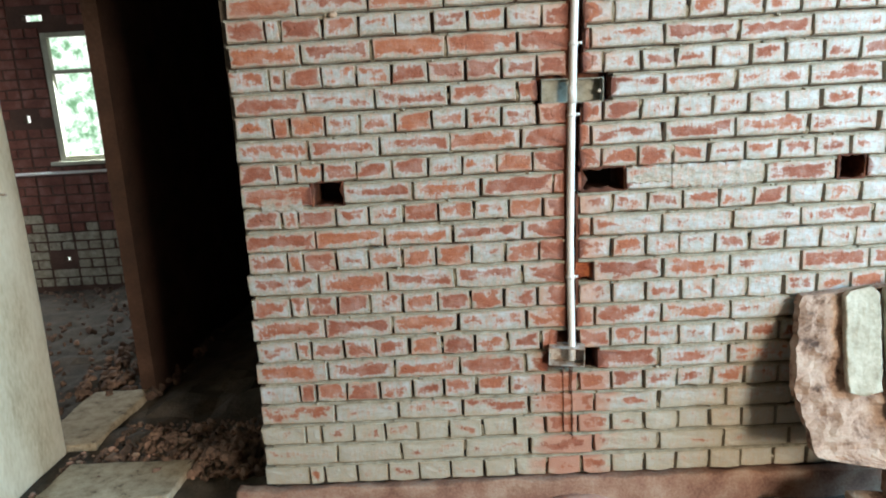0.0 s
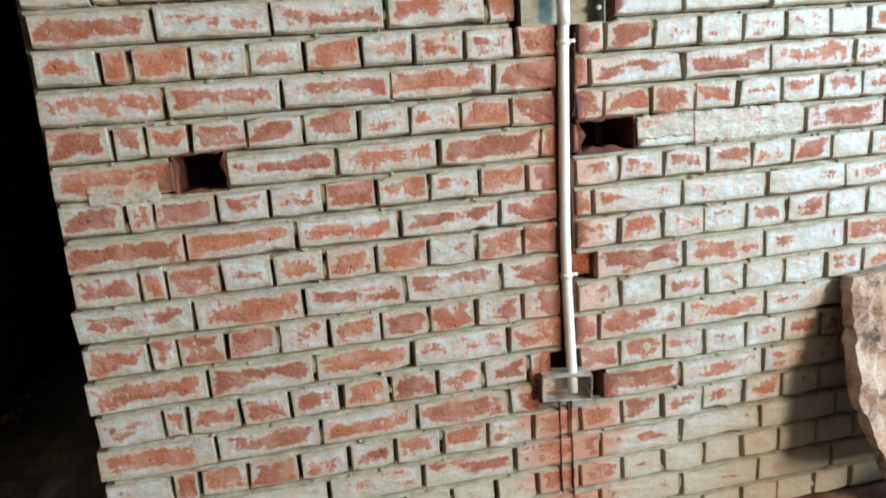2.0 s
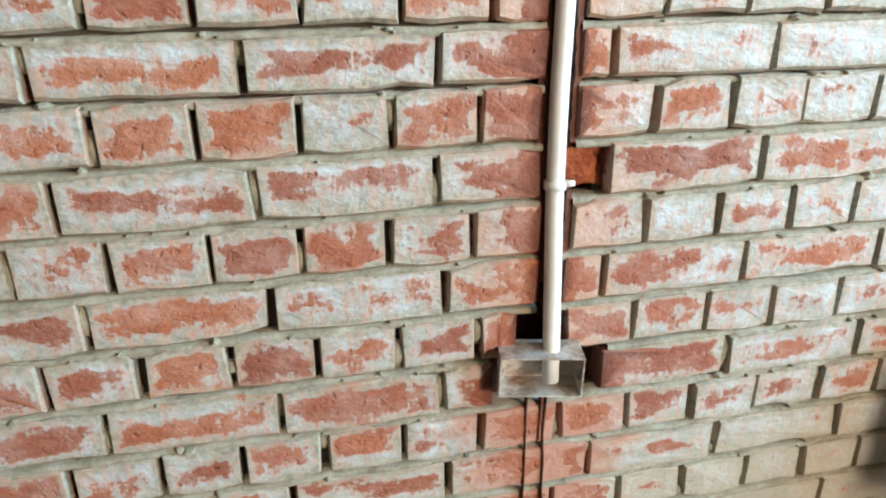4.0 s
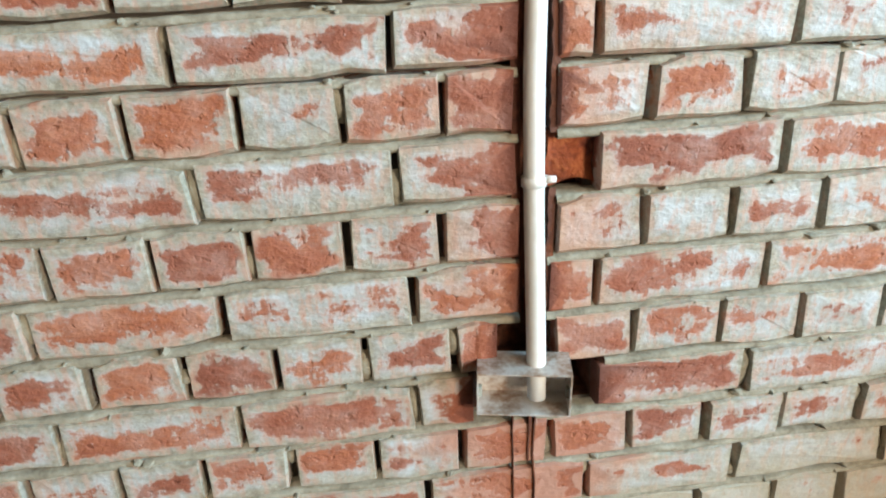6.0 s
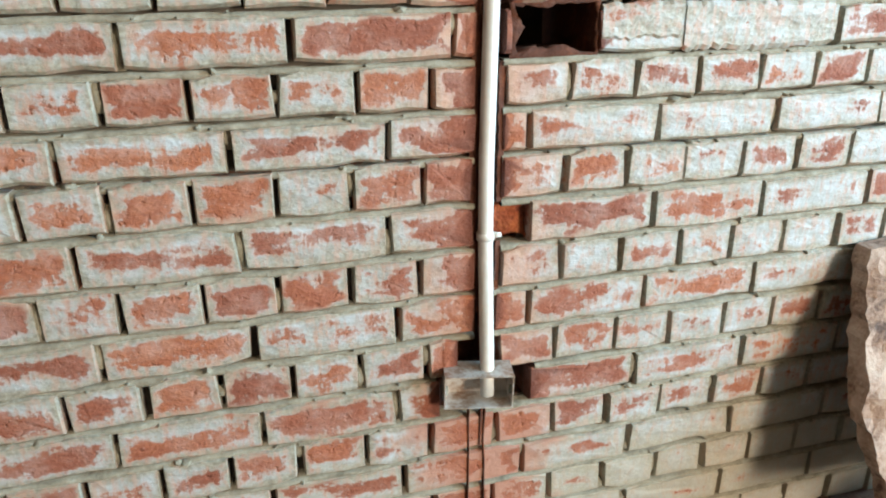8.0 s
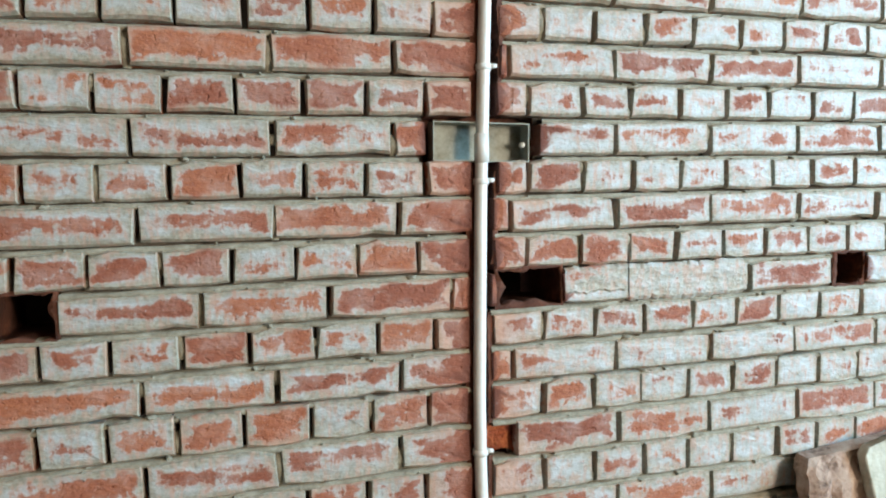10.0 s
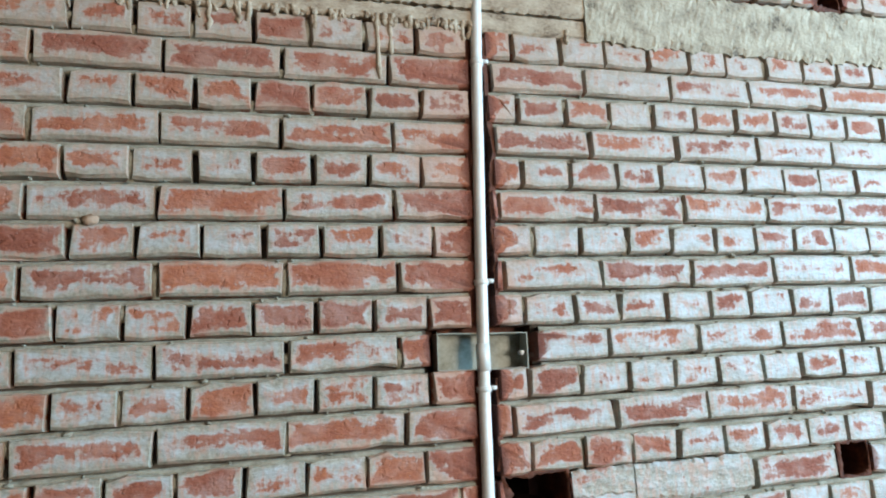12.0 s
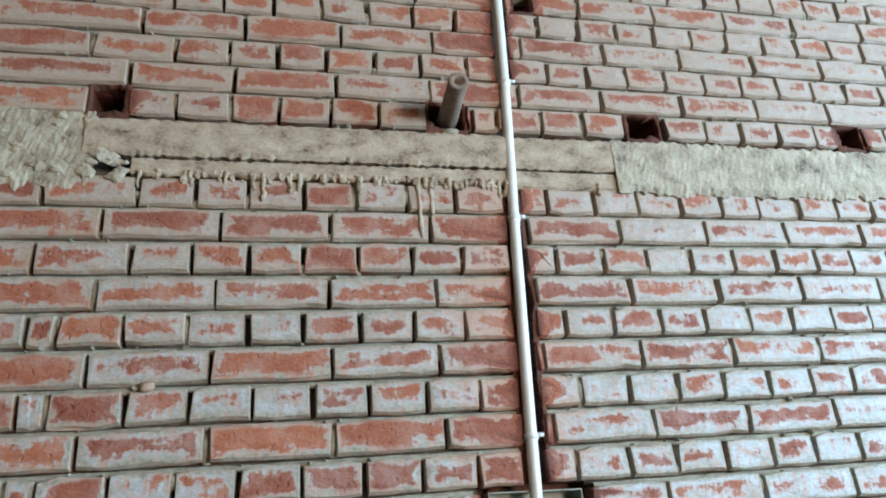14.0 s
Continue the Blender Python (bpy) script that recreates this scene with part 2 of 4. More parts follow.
LIME = grainy("whitewashed_board", [(0.3, (0.19, 0.165, 0.12)), (0.42, (0.37, 0.34, 0.26)), (0.56, (0.50, 0.465, 0.37)), (0.75, (0.60, 0.57, 0.47))], 12, 70, relief=0.9, dist=0.008)
DUST = grainy("brick_dust", [(0.3, (0.36, 0.19, 0.14)), (0.55, (0.50, 0.30, 0.235)), (0.75, (0.56, 0.40, 0.33))], 12, 120, relief=0.7)
CLAY = grainy("dry_mud", [(0.3, (0.30, 0.19, 0.12)), (0.7, (0.46, 0.32, 0.22))], 30, 120, relief=0.8)


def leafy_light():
    m, n, l, p = mat("glowing_foliage_distance")
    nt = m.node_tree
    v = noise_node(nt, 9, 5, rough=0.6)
    # emission replaces the daylight on the leaves; the sheet glows by itself
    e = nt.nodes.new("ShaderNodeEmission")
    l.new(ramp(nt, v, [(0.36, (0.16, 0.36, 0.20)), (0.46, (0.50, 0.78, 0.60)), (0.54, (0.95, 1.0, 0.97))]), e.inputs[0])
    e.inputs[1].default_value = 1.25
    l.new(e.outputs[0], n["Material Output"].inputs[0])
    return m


FOLIAGE = leafy_light()


# ================= mesh helpers =================
def from_lists(name, verts, faces, material, parent=None, label="", inner=None, flat=True):
    me = bpy.data.meshes.new(name)
    me.from_pydata(verts, [], faces)
    me.materials.append(material)
    if inner is not None:
        me.attributes.new("inner", "FLOAT", "POINT").data.foreach_set("value", inner)
    if not flat:
        me.polygons.foreach_set("use_smooth", [True] * len(me.polygons))
    ob = new(name, me)
    if parent:
        ob.parent = parent
    return tagged(ob, label)


def part(name, bm, material, parent=None, label="", flat=True):
    me = bpy.data.meshes.new(name)
    bmesh.ops.recalc_face_normals(bm, faces=bm.faces)
    bm.to_mesh(me)
    bm.free()
    me.materials.append(material)
    if not flat:
        me.polygons.foreach_set("use_smooth", [True] * len(me.polygons))
    ob = new(name, me)
    if parent:
        ob.parent = parent
    return tagged(ob, label)


def box_bm(x0, x1, y0, y1, z0, z1, bevel=0.0, cuts=0, wobble=0.0, freq=6.0, bm=None):
    own = bmesh.new()
    bmesh.ops.create_cube(own, size=1, matrix=Matrix.LocRotScale(((x0 + x1) / 2, (y0 + y1) / 2, (z0 + z1) / 2), None, (x1 - x0, y1 - y0, z1 - z0)))
    if bevel:
        bmesh.ops.bevel(own, geom=own.edges[:], offset=bevel, segments=2, affect="EDGES", profile=0.6)
    if cuts:
        bmesh.ops.subdivide_edges(own, edges=[e for e in own.edges if e.calc_length() > 0.02], cuts=cuts, use_grid_fill=True)
    if wobble:
        for v in own.verts:
            v.co += noise.noise_vector(v.co * freq) * wobble
    return own


def tube_bm(points, radius, sides=14, cap=True):
    """A round tube along points; radius may be a list."""
    bm = bmesh.new()
    rings = []
    pts = [Vector(p) for p in points]
    for i, p in enumerate(pts):
        way = (pts[min(i + 1, len(pts) - 1)] - pts[max(i - 1, 0)]).normalized()
        side = way.cross(Vector((0.3, 1, 0.21))).normalized()
        up = way.cross(side)
        r = radius[i] if isinstance(radius, (list, tuple)) else radius
        rings.append([bm.verts.new(p + r * (math.cos(a) * side + math.sin(a) * up)) for a in [2 * math.pi * k / sides for k in range(sides)]])
    for a, b in zip(rings, rings[1:]):
        for k in range(sides):
            bm.faces.new((a[k], a[(k + 1) % sides], b[(k + 1) % sides], b[k]))
    if cap:
        bm.faces.new(rings[0]), bm.faces.new(rings[-1])
    return bm


def pierced_wall(name, x0, x1, z0, z1, y0, y1, holes, material, parent=None, label="", lining=None):
    """A wall between y0 and y1 with rectangular openings through it."""
    xs = sorted({x0, x1, *[h[0] for h in holes], *[h[1] for h in holes]})
    zs = sorted({z0, z1, *[h[2] for h in holes], *[h[3] for h in holes]})
    xs, zs = [x for x in xs if x0 <= x <= x1], [z for z in zs if z0 <= z <= z1]
    solid = {}
    for i in range(len(xs) - 1):
        for k in range(len(zs) - 1):
            cx, cz = (xs[i] + xs[i + 1]) / 2, (zs[k] + zs[k + 1]) / 2
            solid[i, k] = not any(h[0] < cx < h[1] and h[2] < cz < h[3] for h in holes)
    verts, faces, seen, lined = [], [], {}, []

    def v(i, k, y):
        if (i, k, y) not in seen:
            seen[i, k, y] = len(verts)
            verts.append((xs[i], y, zs[k]))
        return seen[i, k, y]

    for (i, k), s in solid.items():
        if not s:
            continue
        faces.append((v(i, k, y0), v(i + 1, k, y0), v(i + 1, k + 1, y0), v(i, k + 1, y0)))
        faces.append((v(i, k, y1), v(i, k + 1, y1), v(i + 1, k + 1, y1), v(i + 1, k, y1)))
        for di, dk, a, b in ((-1, 0, (i, k), (i, k + 1)), (1, 0, (i + 1, k + 1), (i + 1, k)), (0, -1, (i + 1, k), (i, k)), (0, 1, (i, k + 1), (i + 1, k + 1))):
            if not solid.get((i + di, k + dk), False):
                if lining and (i + di, k + dk) in solid:
                    lined.append(len(faces))
                faces.append((v(*a, y0), v(*b, y0), v(*b, y1), v(*a, y1)))
    ob = from_lists(name, verts, faces, material, parent, label)
    if lining:
        ob.data.materials.append(lining)
        for f in lined:
            ob.data.polygons[f].material_index = 1
    return ob


# ================= plan of the brick wall =================
EAST, SOUTH, CEIL = 4.6, -6.8, 3.12
HOLES = [(-0.855, -0.746, 1.160, 1.247), (0.064, 0.210, 1.165, 1.246), (0.922, 1.010, 1.162, 1.247),
         (-0.905, -0.822, 2.400, 2.486), (0.415, 0.512, 2.398, 2.482), (1.075, 1.160, 2.398, 2.480),
         (-0.128, -0.028, 2.396, 2.488), (0.139, 0.195, 2.795, 2.865), (1.05, 1.13, 2.93, 3.0)]
BOX_HOLE = (-0.078, 0.158, 1.456, 1.557)
NICHE = (0.036, 0.093, 0.864, 0.927)
LOW_HOLE = (-0.062, 0.108, 0.526, 0.618)
LOW_NECK = (-0.028, 0.046, 0.600, 0.668)


def conduit_x(z):
    return float(np.interp(z, [0.55, 1.0, 1.42, 1.68, 2.11, 2.55, 2.82, 3.1], [0.018, 0.020, 0.031, 0.042, 0.062, 0.086, 0.096, 0.106]))


def chase(z):
    """Left and right edge of the groove cut for the conduit."""
    x = conduit_x(z)
    right = float(np.interp(z, [0.60, 0.70, 1.0, 1.10, 1.3, 1.42, 1.60, 1.70, 1.78, 1.95, 2.1, 2.24], [0.016, 0.017, 0.024, 0.020, 0.032, 0.030, 0.034, 0.034, 0.030, 0.036, 0.022, 0.018]))
    return x - 0.016, x + right


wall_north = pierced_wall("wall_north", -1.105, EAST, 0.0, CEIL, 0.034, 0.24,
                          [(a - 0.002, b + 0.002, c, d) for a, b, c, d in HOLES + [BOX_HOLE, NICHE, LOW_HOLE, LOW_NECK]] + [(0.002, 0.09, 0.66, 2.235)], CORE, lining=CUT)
tagged(wall_north, "unplastered red brick wall with pale mortar joints", "wall", kind="structure")

# ================= the other walls, floor and ceiling =================
floor_bm = bmesh.new()
bmesh.ops.create_grid(floor_bm, x_segments=150, y_segments=130, size=1, matrix=Matrix.LocRotScale((0.5, -1.5, 0), None, (6.3, 5.6, 1)))
for v in floor_bm.verts:
    inside = min(1.0, max(0.0, (v.co.y - 0.3) / 0.5))
    v.co.z = 0.012 * noise.noise(v.co * 3) - 0.006 + inside * (0.05 * noise.noise(v.co * 2.1) + 0.045 * noise.noise(v.co * 5) + 0.02 * noise.noise(v.co * 11))
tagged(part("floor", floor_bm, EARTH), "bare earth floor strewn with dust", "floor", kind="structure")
tagged(part("ceiling", box_bm(-5.6, EAST + 0.2, SOUTH - 0.2, 3.9, CEIL, CEIL + 0.15), CONCRETE), "bare concrete slab ceiling", "ceiling", kind="structure")
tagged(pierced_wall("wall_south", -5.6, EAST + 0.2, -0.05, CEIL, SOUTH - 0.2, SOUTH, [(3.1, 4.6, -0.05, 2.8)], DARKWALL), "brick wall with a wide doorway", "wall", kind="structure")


def side_wall(name, x0, x1, y0, y1, holes=(), material=None, label=""):
    ob = pierced_wall(name, y0, y1, -0.05, CEIL, 0, x1 - x0, [(*h,) for h in holes], material or DARKWALL)
    ob.matrix_basis = Matrix(((0, -1, 0, x1), (1, 0, 0, 0), (0, 0, 1, 0), (0, 0, 0, 1)))
    return tagged(ob, label, "wall", kind="structure")


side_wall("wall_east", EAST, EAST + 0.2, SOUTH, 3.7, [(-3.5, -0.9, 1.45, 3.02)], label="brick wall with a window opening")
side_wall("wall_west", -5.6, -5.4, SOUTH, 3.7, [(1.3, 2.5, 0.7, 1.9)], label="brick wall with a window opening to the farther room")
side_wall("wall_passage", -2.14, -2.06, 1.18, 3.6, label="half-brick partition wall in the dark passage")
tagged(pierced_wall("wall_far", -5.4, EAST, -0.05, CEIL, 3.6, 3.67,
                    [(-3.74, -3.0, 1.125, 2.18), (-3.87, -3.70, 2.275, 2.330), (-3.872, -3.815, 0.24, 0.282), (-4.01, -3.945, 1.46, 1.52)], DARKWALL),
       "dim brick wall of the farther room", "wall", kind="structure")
tagged(part("backdrop", box_bm(-6.5, -0.5, 5.2, 5.22, -0.5, 3.6), FOLIAGE), "glowing sheet standing in for sunlit green foliage outside", "backdrop", kind="structure")

# plastered pier beside the doorway
pier = part("wall_pier", box_bm(-2.95, -2.205, -0.25, 0.54, 0.0, CEIL, 0.012, 8, 0.012, 3.0), PLASTER, flat=False)
tagged(pier, "cement plastered pier beside the doorway", "pier", kind="structure")
tagged(part("wall_west_return", box_bm(-5.4, -2.95, 0.0, 0.23, 0.0, CEIL), DARKWALL), "brick wall beside the pier", "wall", kind="structure")
tagged(part("threshold", box_bm(-2.12, -1.56, 0.10, 0.40, -0.02, 0.022, 0.008, 5, 0.012, 9), ROUGHCAST, flat=False), "pale concrete threshold slab in the doorway", "threshold", kind="structure")
tagged(part("door_sill", box_bm(-2.40, -2.09, 0.57, 1.18, -0.02, 0.026, 0.008, 5, 0.010, 9), ROUGHCAST, flat=False), "dusty concrete sill between two rooms", "sill", kind="structure")

# plinth along the foot of the wall
pl = box_bm(-1.24, EAST, -0.024, 0.03, -0.02, 0.102, 0.008)
bmesh.ops.bisect_plane(pl, geom=pl.verts[:] + pl.edges[:] + pl.faces[:], plane_co=(0, 0, 0.05), plane_no=(0, 0, 1))
for k in range(1, 90):
    bmesh.ops.bisect_plane(pl, geom=pl.verts[:] + pl.edges[:] + pl.faces[:], plane_co=(-1.24 + k * 0.05, 0, 0), plane_no=(1, 0, 0))
for v in pl.verts:
    v.co += noise.noise_vector(v.co * 14) * 0.012 + noise.noise_vector(v.co * 40) * 0.006
    if v.co.y < 0:
        v.co.y += 0.012 * noise.noise(v.co * 5)
tagged(part("plinth", pl, PLINTH, flat=False), "dusty reddish mortar plinth along the wall foot", "plinth", kind="structure")


# ================= conduit, boxes =================
conduit = tagged(new("conduit"), "white plastic electrical conduit set in a cut chase", "conduit")
zs = [0.572 + (3.10 - 0.572) * k / 60 for k in range(61)]
part("tube", tube_bm([(conduit_x(z) + 0.0015 * noise.noise(Vector((0, 0, z * 3))), -0.002 - 0.020 * max(0.0, min(1.0, (0.85 - z) / 0.25)), z) for z in zs], 0.0128, 18), PVC, conduit, flat=False)


def saddle(z):
    """A clip: a ring round the tube with a small nail head at its side."""
    x = conduit_x(z)
    ob = part("clip", tube_bm([(x, -0.002, z - 0.006), (x, -0.002, z + 0.006)], 0.0158, 18), PVC, conduit, "white plastic saddle clip", flat=False)
    part("nail_head", tube_bm([(x + 0.012, -0.006, z + 0.002), (x + 0.026, -0.009, z + 0.002)], [0.0055, 0.004], 10), PVC, ob, flat=False)


for z in (0.872, 1.425, 1.651, 2.161, 2.552, 2.93):
    saddle(z)
for z in (1.492,):
    part("coupler", tube_bm([(conduit_x(z), -0.002, z - 0.03), (conduit_x(z), -0.002, z + 0.028)], 0.0148, 18), PVC, conduit, "short joining sleeve", flat=False)


def open_box(name, w, h, depth, t, material, label):
    """A sheet-steel switch box, open to the front; its front rim lies at y = 0."""
    ob = tagged(new(name), label, "switch box")
    part("back_plate", box_bm(-w / 2, w / 2, depth - t, depth, -h / 2, h / 2), material, ob)
    for n, a in (("side_plate", (-w / 2, -w / 2 + t, 0, depth - t, -h / 2, h / 2)), ("side_plate", (w / 2 - t, w / 2, 0, depth - t, -h / 2, h / 2)),
                 ("top_plate", (-w / 2 + t, w / 2 - t, 0, depth - t, h / 2 - t, h / 2)), ("bottom_plate", (-w / 2 + t, w / 2 - t, 0, depth - t, -h / 2, -h / 2 + t))):
        part(n, box_bm(*a), material, ob)
    return ob


upper_box = open_box("switch_box", 0.203, 0.078, 0.045, 0.0022, ZINC, "galvanised steel switch box recessed in the brick wall")
part("fixing_lug", tube_bm([(0.090, 0.006, -0.004), (0.090, 0.016, -0.004)], 0.0055, 12), PVC, upper_box, "bright fixing lug", flat=False)
upper_box.matrix_basis = pose(0.036, -0.001, 1.504, 0, 1.2, 0)
lower_box = open_box("switch_box", 0.124, 0.066, 0.055, 0.0022, RUSTY, "rust-stained steel switch box tilted out of the wall")
for sx in (-0.059, 0.059):
    part("fixing_lug", box_bm(sx - 0.004, sx + 0.004, 0.006, 0.016, -0.008, 0.008, 0.002), ZINC, lower_box)
lower_box.matrix_basis = pose(-0.004, -0.045, 0.592, 2, 2.0, -10)

# backs of the recesses: raw broken brick, with the recess shade in its dark colour
recess = tagged(new("chase_recess"), "red broken brick inside the cut chase, darkened as shade", "recess", kind="structure")
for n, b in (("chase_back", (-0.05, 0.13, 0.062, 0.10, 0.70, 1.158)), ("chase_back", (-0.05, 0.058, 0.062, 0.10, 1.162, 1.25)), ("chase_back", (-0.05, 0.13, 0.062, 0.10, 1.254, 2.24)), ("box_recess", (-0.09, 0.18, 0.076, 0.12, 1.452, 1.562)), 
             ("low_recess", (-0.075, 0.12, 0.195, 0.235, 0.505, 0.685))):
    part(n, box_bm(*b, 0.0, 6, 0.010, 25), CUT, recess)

part("niche_back", box_bm(0.038, 0.098, 0.024, 0.12, 0.858, 0.933, 0.0, 6, 0.012, 30), ORANGE, recess, "orange broken brick in a small niche")
# lines scored into the brick below the lower box
for x, z0, z1, w in ((-0.012, 0.545, 0.28, 0.0013), (0.012, 0.55, 0.45, 0.0034), (0.019, 0.545, 0.26, 0.0016)):
    bm = bmesh.new()
    n = 14
    cols = []
    for k in range(n + 1):
        z = z0 + (z1 - z0) * k / n
        xx = x + 0.003 * noise.noise(Vector((x * 50, z * 14, 0)))
        ww = w * (1 - 0.7 * k / n)
        cols.append([bm.verts.new((xx + dx, y, z)) for dx, y in ((-ww, 0.004), (-ww * 0.7, -0.0062), (ww * 0.7, -0.0062), (ww, 0.004))])
    for a_, b_ in zip(cols, cols[1:]):
        for k in range(3):
            bm.faces.new((a_[k], a_[k + 1], b_[k + 1], b_[k]))
    part("score_line", bm, CUT, recess)

# ================= bond beam =================
beam = tagged(new("bond_beam"), "cast concrete bond beam with drips along its lower edge", "beam", kind="structure")


def rough_bar(name, x0, x1, zlo, zhi, y0, y1, material, amp, step=0.012, parent=beam, label=""):
    """A bar along the wall with crumbling lower and upper edges and an uneven face."""
    n = max(2, int((x1 - x0) / step))
    rows = 10
    verts, faces = [], []
    for i in range(n + 1):
        x = x0 + (x1 - x0) * i / n
        lo = zlo + amp * (0.25 * noise.fractal(Vector((x * 9, zlo * 7, 1)), 0.8, 2.1, 3) + 0.5 * noise.fractal(Vector((x * 70, zlo * 7, 5)), 0.7, 2.1, 3))
        hi = zhi + amp * (0.15 * noise.fractal(Vector((x * 9, zhi * 7, 3)), 0.8, 2.1, 3) + 0.35 * noise.fractal(Vector((x * 70, zhi * 7, 6)), 0.7, 2.1, 3))
        col = [(x, y1, lo)]
        for k in range(rows):
            f = k / (rows - 1)
            z = lo + (hi - lo) * f
            soft = 0.005 if k in (0, rows - 1) else 0.0
            col.append((x, y0 + soft + amp * (0.10 * noise.fractal(Vector((x * 5, z * 30, 9)), 0.9, 2.2, 3) + 0.09 * noise.fractal(Vector((x * 45, z * 90, 2)), 0.8, 2.2, 3)), z))
        col.append((x, y1, hi))
        verts += col
    m = rows + 2
    for i in range(n):
        for k in range(m - 1):
            faces.append((i * m + k, (i + 1) * m + k, (i + 1) * m + k + 1, i * m + k + 1))
    faces += [tuple(range(m)), tuple(n * m + k for k in reversed(range(m)))]
    return from_lists(name, verts, faces, material, parent, label)


rough_bar("upper_band", -0.90, 0.072, 2.297, 2.388, -0.010, 0.06, CONCRETE, 0.011, 0.009)
rough_bar("upper_band", 0.074, 0.36, 2.297, 2.386, -0.008, 0.06, CONCRETE, 0.012, 0.009)
rough_bar("lower_band", -0.80, 0.070, 2.250, 2.292, -0.004, 0.06, CONCRETE, 0.013, 0.008)
rough_bar("lower_band", 0.075, 0.36, 2.243, 2.293, -0.002, 0.06, CONCRETE, 0.006)
rough_bar("rough_band", 0.352, EAST, 2.236, 2.388, -0.010, 0.06, ROUGHCAST, 0.024, 0.009, label="roughly cast stretch of the beam")
rough_bar("mortar_patch", -1.10, -0.885, 2.215, 2.402, -0.006, 0.06, ROUGHCAST, 0.028, 0.007, label="crumbling mortar at the end of the beam")

for x0, x1, z0, z1 in ((0.366, 0.66, 1.163, 1.243), (0.215, 0.362, 1.185, 1.243), (-1.03, -0.89, 1.150, 1.225)):
    ob = rough_bar("mortar_smear", x0, x1, z0, z1, -0.002, 0.02, BRICK, 0.012, 0.007, wall_north, "pale mortar smeared over the bricks")
    ob.data.attributes.new("inner", "FLOAT", "POINT").data.foreach_set("value", [0.24] * len(ob.data.vertices))

rng = random.Random(5)


def clod(name, c, r, material, parent=None, label="", seed=0, flat=False, squash=(1, 1, 1)):
    bm = bmesh.new()
    bmesh.ops.create_icosphere(bm, subdivisions=2, radius=1)
    for v in bm.verts:
        v.co *= 1 + 0.55 * noise.noise(v.co * 1.3 + Vector((seed * 3.1, seed, 0))) + (0.25 * noise.noise(v.co * 3.5 + Vector((seed, 0, 2))) if flat else 0)
        v.co = Vector((v.co.x * squash[0], v.co.y * squash[1], v.co.z * squash[2])) * r + Vector(c)
    return part(name, bm, material, parent, label, flat)


# clots and crumbs along the beam's lower edge
for k in range(44):
    r = rng.uniform(0.004, 0.010)
    xx = rng.uniform(-0.80, 0.06)
    clod("lump", (xx, rng.uniform(-0.006, 0.001), 2.255 - rng.uniform(0.0, 0.016)), r, CONCRETE, beam, seed=k + 200, flat=True, squash=(0.9, 0.6, 1.2))
# drips of cement below the beam, some run far down
x = -0.81
k = 0
while x < 0.05:
    x += rng.choice((0.008, 0.012, 0.022, 0.036, 0.055)) + rng.uniform(0, 0.006)
    k += 1
    ln = rng.choice((0.006, 0.012, 0.018, 0.028, 0.042))
    r = rng.uniform(0.004, 0.010)
    z0 = 2.262
    pts = [(x + 0.004 * math.sin(j * 1.3 + k) * (j / 3), 0.002 - 0.004 * (j < 3), z0 - ln * j / 4) for j in range(5)]
    part("drip", tube_bm(pts, [r, r * rng.uniform(0.7, 1.1), r * rng.uniform(0.5, 0.9), r * rng.uniform(0.6, 1.1), r * 0.4], 7), CONCRETE, beam, flat=False)
for x, ln in ((-0.165, 0.155), (-0.135, 0.10), (-0.52, 0.07), (-0.46, 0.05), (-0.30, 0.05), (0.30, 0.035), (0.035, 0.05)):
    pts = [(x + 0.005 * noise.noise(Vector((x * 9, j * 0.9, 0))), 0.000, 2.262 - ln * j / 7) for j in range(8)]
    part("drip", tube_bm(pts, [0.008, 0.007, 0.005, 0.006, 0.0045, 0.006, 0.0065, 0.002], 7), CONCRETE, beam, "long run of dried cement", flat=False)
for k in range(46):
    zz = rng.uniform(2.238, 2.30) if k % 4 else rng.uniform(2.30, 2.395)
    xx = rng.uniform(-1.095, -0.80) if k % 4 else rng.uniform(-1.095, -0.88)
    clod("lump", (xx, rng.uniform(-0.008, 0.002), zz), rng.uniform(0.005, 0.016), ROUGHCAST, beam, seed=k, flat=True, squash=(1.3, 0.5, 0.9))

# ================= pole stub and mud lump =================
stub = tagged(new("pole_stub"), "hollow weathered pole stub sticking out of a wall hole", "pole")
p0, p1 = Vector((-0.066, 0.10, 2.446)), Vector((-0.082, -0.150, 2.440))
ax = (p1 - p0).normalized()
sd = ax.cross(Vector((0, 0, 1))).normalized()
up = sd.cross(ax)
bm = bmesh.new()
rings = []
for d, r in ((0, 0.026), (0.09, 0.025), (0.17, 0.0245), (0.25, 0.024), ((p1 - p0).length, 0.0235), ((p1 - p0).length, 0.012), (0.2, 0.011)):
    rings.append([bm.verts.new(p0 + ax * d + (r + 0.0012 * noise.noise(Vector((a * 2, d * 9, 0)))) * (math.cos(a) * sd + math.sin(a) * up)) for a in [2 * math.pi * k / 18 for k in range(18)]])
for a, b in zip(rings, rings[1:]):
    for k in range(18):
        bm.faces.new((a[k], a[(k + 1) % 18], b[(k + 1) % 18], b[k]))
bm.faces.new(rings[-1])
part("pole", bm, BAMBOO, stub, flat=False)
clod("mortar_packing", (-0.072, 0.012, 2.400), 0.020, ROUGHCAST, stub, "grey mortar packed under the pole", 3, squash=(1.3, 0.8, 0.5))
tagged(clod("mud_nest", (-0.73, -0.004, 1.783), 0.013, CLAY, seed=8, squash=(1.1, 0.6, 0.8)), "small round lump of dry mud on the wall", "mud nest")

